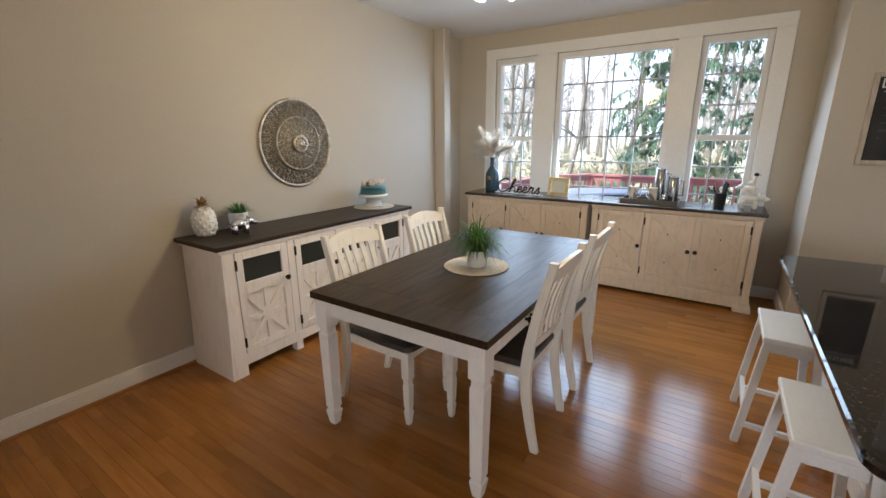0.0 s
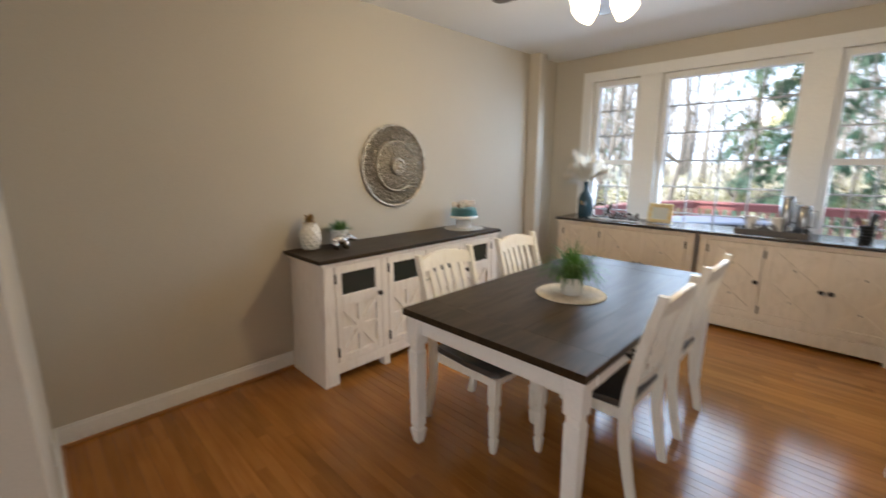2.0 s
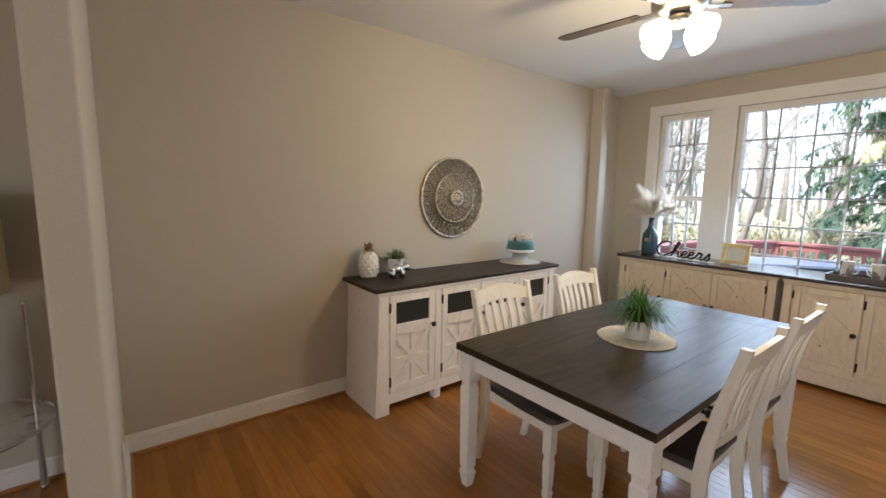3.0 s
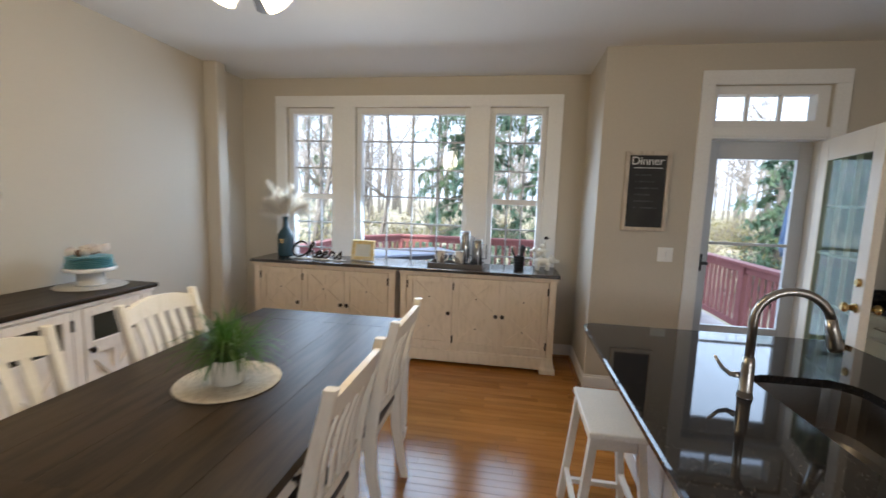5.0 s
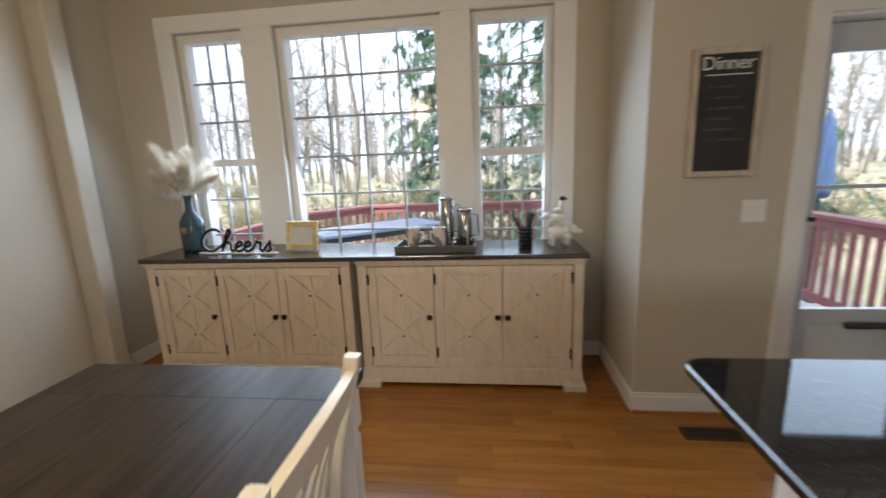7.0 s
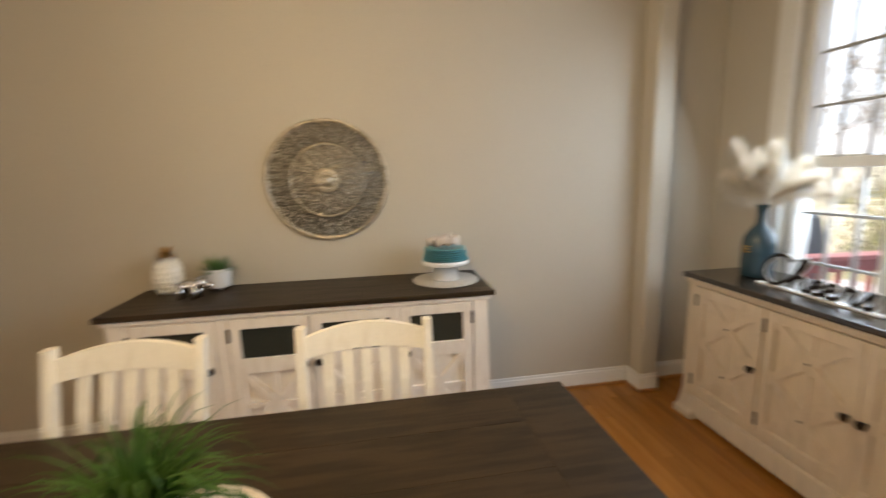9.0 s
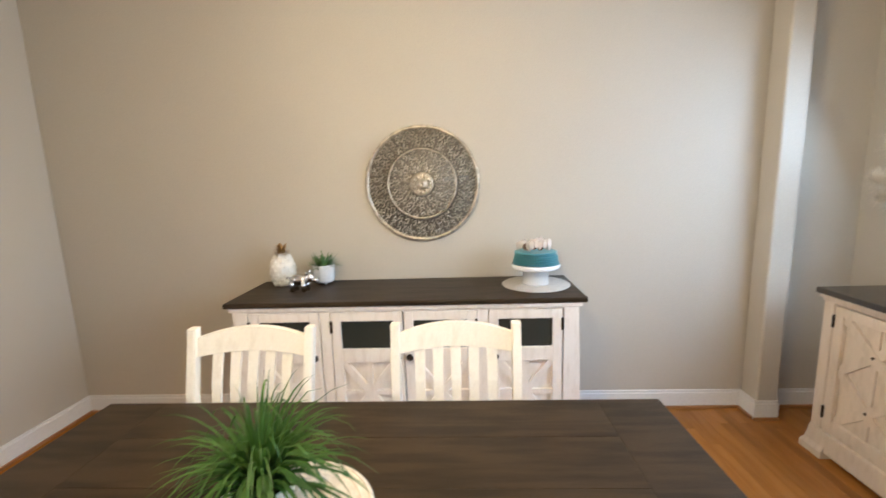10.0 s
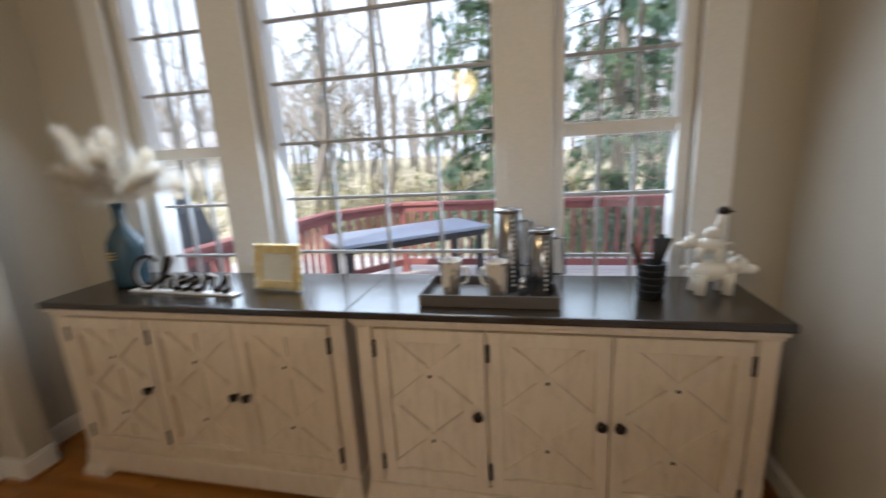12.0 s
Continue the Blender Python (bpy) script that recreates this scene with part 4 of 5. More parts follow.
for k in range(7):
    z = 0.018 + 0.0255 * k
    r = 0.079 * math.sqrt(max(0.05, 1 - ((z - 0.085) / 0.118) ** 2)) + 0.001
    n = max(6, int(2 * math.pi * r / 0.045))
    for i in range(n):
        a = 2 * math.pi * (i + 0.5 * (k % 2)) / n
        bmesh.ops.create_cone(bm, cap_ends=False, segments=4, radius1=0.024, radius2=0.007, depth=0.010, matrix=Matrix.Translation((r * math.cos(a), r * math.sin(a), z)) @ Vector((math.cos(a), math.sin(a), (z - 0.085) * 4)).to_track_quat("Z", "Y").to_matrix().to_4x4())
bmesh.ops.scale(bm, vec=(0.93, 0.93, 1.04), verts=bm.verts)
part("fruit", bm, CERAM, p, "diamond-cut white glazed body")
bm = bmesh.new()
for k in range(4):
    for i in range(8 - k):
        a = 2 * math.pi * i / (8 - k) + 0.4 * k
        t0 = 0.85 - 0.22 * k
        blade(bm, (0.016 * math.cos(a), 0.016 * math.sin(a), 0.186 + 0.008 * k), (math.sin(t0) * math.cos(a), math.sin(t0) * math.sin(a), math.cos(t0)), 0.05 + 0.007 * k, 0.0165, 0.7, 5)
bmesh.ops.scale(bm, vec=(1.0, 1.0, 1.0), verts=bm.verts)
part("crown", bm, BROZEC, p, "bronze leaf crown")

s = thing("potted_succulent", "small green succulent in a white ribbed pot on the sideboard", "plant", (-2.84, 1.95, ZS))
part("pot", turned([(0.053, 0.012), (0.06, 0.02), (0.068, 0.115), (0.069, 0.12), (0.063, 0.12), (0.061, 0.1), (0.0, 0.1)], seg=48, flute=0.012, flutes=14), WHITEC, s)
for i in range(3):
    a = 2 * math.pi * i / 3 + 0.5
    part("foot", turned([(0.007, 0), (0.01, 0.016), (0.008, 0.02)], (0.037 * math.cos(a), 0.037 * math.sin(a), 0), 10), WHITEC, s)
bm = bmesh.new()
rnd = random.Random(5)
for i in range(150):
    a, tilt = rnd.uniform(0, 6.283), rnd.uniform(0.2, 1.5)
    blade(bm, (rnd.uniform(0, 0.045) * math.cos(a), rnd.uniform(0, 0.045) * math.sin(a), 0.105), (math.sin(tilt) * math.cos(a), math.sin(tilt) * math.sin(a), math.cos(tilt)), rnd.uniform(0.07, 0.11), 0.006, 0.3, 3)
part("leaves", bm, SUCC, s)


def animal(bm, at, turn, scale):
    """Adds a small four-legged body, one solid figure, to bm."""
    m = Matrix.Translation(at) @ pose(0, 0, 0, 0, 0, turn) @ Matrix.Scale(scale, 4)
    start = len(bm.verts)

    def ball(c, r, sx=1.0, sy=1.0, sz=1.0):
        g = bmesh.ops.create_icosphere(bm, subdivisions=2, radius=r, matrix=Matrix.Translation(c) @ Matrix.Diagonal((sx, sy, sz, 1)))
        for v in g["verts"]:
            for fc in v.link_faces:
                fc.smooth = True
    ball((0, 0, 0.055), 0.034, 1.45, 0.9, 0.85)
    ball((0.058, 0, 0.066), 0.024, 1.1, 0.9, 1.0)
    ball((0.085, 0, 0.056), 0.017, 1.3, 0.9, 0.8)
    ball((0.052, 0.017, 0.09), 0.008, 0.7, 1, 1.2), ball((0.052, -0.017, 0.09), 0.008, 0.7, 1, 1.2)
    for i in (-0.03, 0.032):
        for j in (-0.018, 0.018):
            tube(bm, [(i, j, 0.05), (i + 0.003, j, 0.025), (i, j, 0.0)], [0.014, 0.0105, 0.012], 10)
    tube(bm, [(-0.048, 0, 0.06), (-0.062, 0.004, 0.066), (-0.07, 0.002, 0.055)], [0.004, 0.0035, 0.002], 6)
    bm.verts.ensure_lookup_table()
    bmesh.ops.transform(bm, matrix=m, verts=bm.verts[start:])
    return bm


def figurine(name, label, at, bm, material):
    ob = part(name, bm, material)
    ob.location = at
    return tagged(ob, label, "figurine")


figurine("hippo_figurine", "shiny silver hippo figurine on the sideboard", (-2.675, 1.855, ZS + 0.0005), animal(bmesh.new(), (0, 0, 0), 80, 1.2), CHROME)

CK = (-2.705, 3.225)
k = thing("round_mat", "round grey woven mat on the sideboard", "placemat", (*CK, ZS))
part("mat", turned([(0, 0), (0.188, 0), (0.192, 0.003), (0.188, 0.006), (0, 0.006)], seg=48), WOVENG, k)
k = thing("cake_stand", "white ceramic pedestal cake stand on a round mat", "cake stand", (*CK, ZS + 0.0065))
part("pedestal", turned([(0.075, 0), (0.077, 0.005), (0.06, 0.014), (0.048, 0.04), (0.052, 0.075), (0.07, 0.092)], seg=36), WHITEC, k)
part("dish", turned([(0.0, 0.092), (0.13, 0.092), (0.137, 0.098), (0.137, 0.118), (0.133, 0.12), (0.128, 0.106), (0.0, 0.106)], seg=48), WHITEC, k)
zc = ZS + 0.0065 + 0.107
for i in range(7):
    pl = turned([(0.0, 0.0), (0.07, 0.0), (0.088, 0.003), (0.128 - 0.001 * (i % 3), 0.0075), (0.13, 0.0095), (0.128, 0.0108), (0.086, 0.0065), (0.0, 0.0045)], seg=40)
    o = part("plate", pl, TEAL)
    o.location = (CK[0] + 0.002 * math.sin(i * 2.1), CK[1] + 0.002 * math.cos(i * 1.7), zc + 0.0115 * i)
    o.scale = (1 - 0.014 * i, 1 - 0.014 * i, 1)
    tagged(o, "teal glazed plate in a stack on the cake stand", "plate", "stack of plates")
zn = zc + 0.0115 * 6 + 0.013
rnd = random.Random(9)
for i, (dx, dy, rz) in enumerate(((-0.03, -0.045, 30), (0.035, -0.005, -20), (-0.01, 0.045, 75), (0.045, 0.04, 10))):
    nk = thing("napkin", "white cloth napkin folded through a brown ring on the plates", "napkin", (CK[0] + dx * 0.8, CK[1] + dy * 0.8 - 0.01, zn + (0, 0.016, 0.004, 0.02)[i]), rz, "napkins on the plates")
    for s in (-1, 1):
        for q in range(3):
            a = radians(-22 + 22 * q)
            pts = [(0, 0, 0.016), (s * 0.03 * math.cos(a), 0.035 * math.sin(a), 0.028 + 0.003 * q), (s * 0.062 * math.cos(a), 0.07 * math.sin(a), 0.022 + 0.007 * q)]
            part("fold", rod(pts, [0.011, 0.02, 0.023], 7, ny=0.5), NAPKIN, nk)
    part("napkin_ring", turned([(0.016, -0.013), (0.021, -0.013), (0.021, 0.013), (0.016, 0.013)], (0, 0, 0.018), 18, pose(0, 0, 0, 0, 90), ring=True), RINGW, nk, "brown napkin ring")

# ---- on the buffets ----
ZW = 0.8985
v = thing("bottle_vase", "dark blue glass bottle vase with dried pampas plumes", "vase", (-2.325, 4.93, ZW))
part("bottle", turned([(0.066, 0), (0.075, 0.006), (0.08, 0.035), (0.081, 0.175), (0.075, 0.22), (0.05, 0.265), (0.029, 0.295), (0.025, 0.345), (0.026, 0.385), (0.031, 0.39), (0.031, 0.402), (0.023, 0.402), (0.02, 0.345), (0.0, 0.335)], seg=32), TEALG, v)
emb = bmesh.new()
for z in (0.14, 0.155, 0.17):
    box(emb, (-0.022, -0.084, z), (0.022, -0.078, z + 0.009), 0.001)
part("label_mark", emb, BRASS, v, "small gilt relief mark")
rnd = random.Random(21)
for i in range(14):
    # plumes fan out from the neck, the outer ones arching over
    tilt = rnd.uniform(-0.25, 0.25) + (-1.15 + 2.3 * i / 13)
    d = Vector((math.sin(tilt), rnd.uniform(-0.6, 0.6), math.cos(tilt) + 0.12)).normalized()
    c = Vector((0, 0, 0.385)) + d * 0.05
    L = rnd.uniform(0.2, 0.36)
    part("stem", rod([(0, 0, 0.335), c, c + d * 0.08], 0.0018, 5), PAMPAS, v)
    bm = bmesh.new()
    for j in range(480):
        u = rnd.random() ** 0.85
        p0 = c + d * L * u
        p0.z -= 0.07 * u * u * abs(math.sin(tilt))
        rr = Vector((rnd.gauss(0, 1), rnd.gauss(0, 1), rnd.gauss(0, 1))).normalized()
        blade(bm, p0, d * 1.1 + rr * 1.25, 0.115 * (0.45 + 1.7 * u * (1.1 - u)), 0.0021, 0.3, 2)
    part("plume", bm, PAMPAS, v, "feathery cream plume")


def text_mesh(body, size, depth, shear=0.0, bev=0.0, space=1.0):
    cu = bpy.data.curves.new("lettering", "FONT")
    cu.body, cu.size, cu.extrude, cu.shear, cu.bevel_depth, cu.space_character = body, size, depth, shear, bev, space
    cu.resolution_u = 3
    ob = new("lettering", cu)
    dg = bpy.context.evaluated_depsgraph_get()
    me = bpy.data.meshes.new_from_object(ob.evaluated_get(dg))
    bpy.data.objects.remove(ob)
    return me


def lettering(name, body, size, depth, material, m, parent=None, **k):
    me = text_mesh(body, size, depth, **k)
    me.materials.clear()
    me.materials.append(material)
    ob = new(name, me)
    ob.parent = parent
    ob.matrix_local = m
    return ob


s = thing("word_sign", "freestanding script word sign, dark face over white edge", "sign", (-2.215, 4.825, ZW), -4)


def smooth(pts, n=5):
    """A Catmull-Rom line through pts."""
    p = [pts[0]] + pts + [pts[-1]]
    out = []
    for a, b, c, d in zip(p, p[1:], p[2:], p[3:]):
        for q in range(n):
            u = q / n
            out.append(tuple(0.5 * (2 * B + (C - A) * u + (2 * A - 5 * B + 4 * C - D) * u * u + (3 * B - A - 3 * C + D) * u ** 3) for A, B, C, D in zip(a, b, c, d)))
    return out + [pts[-1]]


# one joined-up stroke: a capital C, then h, e, e, r, s
C = [(1.0 + 0.9 * math.cos(radians(a)), 1.15 + 1.15 * math.sin(radians(a))) for a in range(45, 320, 25)]
HH = [(2.05, 0.8), (2.5, 1.9), (2.4, 2.3), (2.2, 1.9), (2.1, 0.9), (2.05, 0.0), (2.12, 0.5), (2.4, 0.95), (2.7, 0.85), (2.75, 0.35), (2.9, 0.03), (3.1, 0.12)]
EE = [(3.25, 0.42), (3.6, 0.6), (3.68, 0.88), (3.48, 1.02), (3.25, 0.8), (3.2, 0.4), (3.4, 0.03), (3.8, 0.12)]
RS = [(4.75, 0.35), (4.95, 1.1), (5.05, 0.9), (5.3, 0.95), (5.3, 0.4), (5.42, 0.03), (5.65, 0.15), (6.0, 0.95), (6.1, 1.0), (6.12, 0.6), (6.28, 0.25), (6.05, 0.0), (5.85, 0.1)]
stroke = smooth(C + HH + EE + [(x + 0.75, z) for x, z in EE] + RS)
SC = 0.081
for name, dy, dz, w, material, note in (("script_word", 0.0, 0.017, 0.0088, BRONZE, "dark joined-up word Cheers"), ("word_backing", 0.011, 0.0145, 0.0112, WHITEC, "white edge behind the dark script")):
    part(name, rod([((x + 0.22 * z) * SC * 1.08, dy, z * SC * 0.82 + dz) for x, z in stroke], w, 8, ny=0.4), material, s, note)
part("base_strip", blk((0.0, -0.012, 0.0), (0.59, 0.026, 0.009), 0.003), WHITEC, s, "white base strip")

s = thing("photo_frame", "small ornate gilt frame standing on the buffet", "picture frame", (-1.48, 4.87, ZW + 0.008), -8)
s.scale = (1.1, 1.1, 1.1)
tilt = pose(0, 0, 0, -9)
bm = bmesh.new()
for lo, hi in (((-0.11, 0), (-0.075, 0.175)), ((0.075, 0), (0.11, 0.175)), ((-0.075, 0), (0.075, 0.033)), ((-0.075, 0.142), (0.075, 0.175))):
    box(bm, (lo[0], -0.012, lo[1]), (hi[0], 0.008, hi[1]), 0.005, tilt)
for i in range(9):
    for z in (0.004, 0.171):
        bmesh.ops.create_icosphere(bm, subdivisions=1, radius=0.0115, matrix=tilt @ Matrix.Translation((-0.105 + 0.02625 * i, -0.004, z)))
for i in range(5):
    for x in (-0.106, 0.106):
        bmesh.ops.create_icosphere(bm, subdivisions=1, radius=0.0115, matrix=tilt @ Matrix.Translation((x, -0.004, 0.03 + 0.029 * i)))
part("frame", bm, GOLD, s)
part("picture", blk((-0.077, -0.002, 0.031), (0.077, 0.004, 0.144), 0, tilt), PRINT, s, "pale print behind glass")
part("stand", rod([(0, 0.03, 0.13), (0, 0.085, 0.0)], 0.004, square=True), BLACK, s)

s = thing("serving_tray", "grey wooden serving tray lying on the buffet", "tray", (-0.545, 4.85, ZW), 0)
part("tray_base", blk((-0.245, -0.12, 0.002), (0.245, 0.12, 0.01), 0.002), TRAYM, s)
for lo, hi in (((-0.255, -0.13), (0.255, -0.12)), ((-0.255, 0.12), (0.255, 0.13)), ((-0.255, -0.12), (-0.245, 0.12)), ((0.245, -0.12), (0.255, 0.12))):
    part("tray_side", blk((*lo, 0), (*hi, 0.045), 0.002), TRAYM, s)
ZTY = ZW + 0.0105


def mug(at, rz):
    g = thing("mug", "grey patterned ceramic mug standing on the tray", "mug", at, rz, "mugs on the tray")
    part("cup", turned([(0.028, 0), (0.033, 0.003), (0.036, 0.05), (0.044, 0.135), (0.046, 0.14), (0.041, 0.14), (0.034, 0.06), (0.0, 0.02)], seg=28), MUG, g)
    part("handle", rod([(0.038, 0, 0.105), (0.062, 0, 0.108), (0.07, 0, 0.08), (0.06, 0, 0.048), (0.034, 0, 0.04)], 0.006, 8), CERAM, g)
    return g


m1 = mug((-0.695, 4.83, ZTY), 10)
copy_thing(m1, pose(-0.515, 4.81, ZTY, 0, 0, 160))


def canister(at, h, label):
    c = thing("steel_canister", label, "canister", at, 0, "canisters on the tray")
    part("cylinder", turned([(0.045, 0), (0.048, 0.004), (0.048, h - 0.02), (0.046, h - 0.018), (0.046, h - 0.012), (0.049, h - 0.01), (0.049, h), (0.04, h + 0.004), (0.0, h + 0.004)], seg=32), GUN, c)
    me = None
    for i in range(int(h / 0.018) - 2):
        if me is None:
            bd = bmesh.new()
            bmesh.ops.create_icosphere(bd, subdivisions=1, radius=0.006)
            o = part("stud", bd, WHITEC, c, "pearl stud")
            me = o.data
        else:
            o = new("stud", me)
            o.parent = c
        o.location = (0.018, -0.0455, 0.03 + 0.018 * i)
    part("handle", rod([(0.046, 0.01, h * 0.85), (0.085, 0.01, h * 0.85), (0.085, 0.01, h * 0.3), (0.046, 0.01, h * 0.3)], 0.006, 8), GUN, c)


canister((-0.475, 4.91, ZTY), 0.32, "tall polished steel flask with pearl studs on the tray")
canister((-0.355, 4.86, ZTY), 0.25, "shorter polished steel flask with pearl studs on the tray")
s = thing("salt_shaker", "small chrome shaker beside the flasks on the tray", "shaker", (-0.42, 4.80, ZTY))
part("body", turned([(0.015, 0), (0.017, 0.05), (0.013, 0.06), (0.016, 0.065), (0.012, 0.08), (0, 0.083)], seg=16), CHROME, s)

s = thing("utensil_holder", "black wire cup holding dark utensils on the buffet", "utensil holder", (0.035, 4.88, ZW))
part("cup", turned([(0.04, 0), (0.043, 0.003), (0.05, 0.125), (0.051, 0.13), (0.046, 0.13), (0.038, 0.01), (0, 0.01)], seg=24), BLACK, s)
for z in (0.03, 0.055, 0.08, 0.105):
    part("hoop", turned([(0.0435 + 0.055 * z, z - 0.003), (0.0475 + 0.055 * z, z), (0.0435 + 0.055 * z, z + 0.003)], seg=24, ring=True), DARKMET, s)
for i, (dx, dy, h, k) in enumerate(((-0.07, 0.0, 0.2, BLACK), (-0.055, 0.02, 0.225, REDRAIL), (0.03, 0.01, 0.23, BLACK), (0.045, -0.01, 0.22, BLACK), (0.02, 0.03, 0.21, BLACK))):
    part("utensil", rod([(dx * 0.2, dy * 0.2, 0.015), (dx * 0.7, dy * 0.7, h * 0.7), (dx, dy, h)], [0.006, 0.008, 0.016 if i > 1 else 0.007], 8, ny=0.5), k, s)
bm = animal(bmesh.new(), (0, 0, 0), 5, 1.5)
animal(bm, (-0.01, 0, 0.118), 175, 1.05)
bmesh.ops.create_icosphere(bm, subdivisions=2, radius=0.026, matrix=Matrix.Translation((0.0, 0, 0.222)) @ Matrix.Diagonal((1.3, 0.9, 0.9, 1)))
tube(bm, [(0.01, 0, 0.225), (0.018, 0, 0.262), (0.022, 0, 0.288)], [0.018, 0.013, 0.011], 10)
figurine("animal_stack_figurine", "white ceramic stack of farm animals on the buffet", (0.25, 4.94, ZW + 0.0005), bm, CERAM)
bm = bmesh.new()
bmesh.ops.create_icosphere(bm, subdivisions=2, radius=0.017, matrix=Matrix.Diagonal((1.2, 1, 1, 1)))
tube(bm, [(0.012, 0, 0), (0.034, 0, -0.004)], [0.006, 0.002], 8)
figurine("dark_bird_head", "dark bird head topping the ceramic animals", (0.275, 4.94, ZW + 0.301), bm, BRONZE)

# ---- door wall ----
s = thing("chalkboard_menu", "chalkboard in a whitewashed wooden frame on the wall", "chalkboard", (0.96, YD - 0.002, 1.635))
for lo, hi in (((-0.165, -0.305), (-0.135, 0.305)), ((0.135, -0.305), (0.165, 0.305)), ((-0.135, 0.275), (0.135, 0.305)), ((-0.135, -0.305), (0.135, -0.275))):
    part("frame_side", blk((lo[0], -0.024, lo[1]), (hi[0], 0, hi[1]), 0.004), RUSTIC, s)
part("board", blk((-0.137, -0.012, -0.277), (0.137, -0.004, 0.277)), CHALK, s)
lettering("heading", "Dinner", 0.088, 0.0006, CHALKW, pose(-0.122, -0.0128, 0.205, 90), s, space=0.95)
bars = bmesh.new()
box(bars, (-0.1, -0.0135, 0.178), (0.11, -0.0122, 0.183))
part("underline", bars, CHALKW, s)
for i in range(6):
    part("faint_line", blk((-0.085, -0.0128, 0.12 - 0.05 * i), (0.03 + 0.05 * (i % 3) * 0.6, -0.0121, 0.132 - 0.05 * i)), CHALKF, s, "faint smudged chalk line")
s = thing("light_switch", "white two-gang switch plate on the wall", "switch", (1.145, YD - 0.001, 1.151))
part("plate", blk((-0.057, -0.008, -0.057), (0.057, 0, 0.057), 0.003), PLASTIC, s)
for x in (-0.023, 0.023):
    part("rocker", blk((x - 0.016, -0.012, -0.033), (x + 0.016, -0.0078, 0.033), 0.002, pose(0, 0, 0, 2)), PLASTIC, s)
s = thing("wall_outlet", "white duplex outlet low on the partition wall", "outlet", (-2.22, 0.201, 0.37))
part("plate", blk((-0.036, 0, -0.057), (0.036, 0.007, 0.057), 0.003), PLASTIC, s)
for z in (-0.02, 0.02):
    part("socket", blk((-0.016, 0.0068, z - 0.014), (0.016, 0.0095, z + 0.014), 0.002), PLASTIC, s)
s = thing("floor_register", "brown metal floor vent set in the oak floor", "floor vent", (0.95, 4.265, 0.0005))
rg = bmesh.new()
for lo, hi in (((-0.15, -0.055), (0.15, -0.042)), ((-0.15, 0.042), (0.15, 0.055)), ((-0.15, -0.042), (-0.137, 0.042)), ((0.137, -0.042), (0.15, 0.042))):
    box(rg, (*lo, 0), (*hi, 0.006), 0.001)
part("frame", rg, REGISTER, s)
part("backing", blk((-0.138, -0.043, 0), (0.138, 0.043, 0.0012)), BLACK, s)
for i in range(17):
    x = -0.128 + 0.016 * i
    part("slat", blk((x - 0.003, -0.042, 0.001), (x + 0.003, 0.042, 0.005)), REGISTER, s)

# ---- kitchen run behind the door ----


def base_unit(y0, y1):
    c = thing("base_cabinet", "white kitchen base cabinet with a drawer over a door", "cabinet", (2.5, (y0 + y1) / 2, 0), 0, "kitchen base cabinets")
    w = (y1 - y0) / 2
    part("body", blk((0, -w + 0.001, 0.1), (0.69, w - 0.001, 0.83), 0.002), STOOLW, c)
    part("toe_kick", blk((0.06, -w + 0.001, 0), (0.69, w - 0.001, 0.1)), STOOLW, c)
    dr = part("drawer", blk((-0.02, -w + 0.012, 0.66), (0, w - 0.012, 0.815), 0.006), STOOLW, c)
    part("handle", rod([(-0.02, -0.05, 0.74), (-0.045, -0.045, 0.735), (-0.045, 0.045, 0.735), (-0.02, 0.05, 0.74)], 0.005, 8), NICKEL, dr, "brushed nickel pull")
    d = bmesh.new()
    box(d, (-0.02, -w + 0.012, 0.12), (0, -w + 0.07, 0.645), 0.003), box(d, (-0.02, w - 0.07, 0.12), (0, w - 0.012, 0.645), 0.003)
    box(d, (-0.02, -w + 0.07, 0.12), (0, w - 0.07, 0.18), 0.003), box(d, (-0.02, -w + 0.07, 0.585), (0, w - 0.07, 0.645), 0.003)
    box(d, (-0.012, -w + 0.07, 0.18), (-0.002, w - 0.07, 0.585))
    do = part("door", d, STOOLW, c)
    part("handle", rod([(-0.02, w - 0.04, 0.6), (-0.045, w - 0.04, 0.595), (-0.045, w - 0.04, 0.51), (-0.02, w - 0.04, 0.5)], 0.005, 8), NICKEL, do, "brushed nickel pull")


for i in range(5):
    base_unit(4.45 - 0.55 * (i + 1), 4.45 - 0.55 * i)
s = thing("worktop", "polished black granite worktop along the kitchen wall", "worktop", (0, 0, 0))
part("slab", blk((2.47, 1.70, 0.831), (3.195, 4.455, 0.868), 0.006), GRANITE, s)
part("upstand", blk((2.47, 4.435, 0.868), (3.195, 4.455, 0.97), 0.003), GRANITE, s)
for i in range(4):
    y1 = 4.45 - 0.55 * i
    c = thing("wall_cabinet", "white kitchen wall cabinet with a panelled door", "cabinet", (2.84, y1 - 0.275, 1.36), 0, "kitchen wall cabinets")
    part("body", blk((0, -0.274, 0), (0.355, 0.274, 1.0), 0.002), STOOLW, c)
    d = bmesh.new()
    box(d, (-0.02, -0.265, 0.01), (0, -0.2, 0.99), 0.003), box(d, (-0.02, 0.2, 0.01), (0, 0.265, 0.99), 0.003)
    box(d, (-0.02, -0.2, 0.01), (0, 0.2, 0.075), 0.003), box(d, (-0.02, -0.2, 0.925), (0, 0.2, 0.99), 0.003)
    box(d, (-0.012, -0.2, 0.075), (-0.002, 0.2, 0.925))
    part("door", d, STOOLW, c)
    part("cornice", blk((-0.045, -0.274, 1.0), (0.355, 0.274, 1.05), 0.012), STOOLW, c)
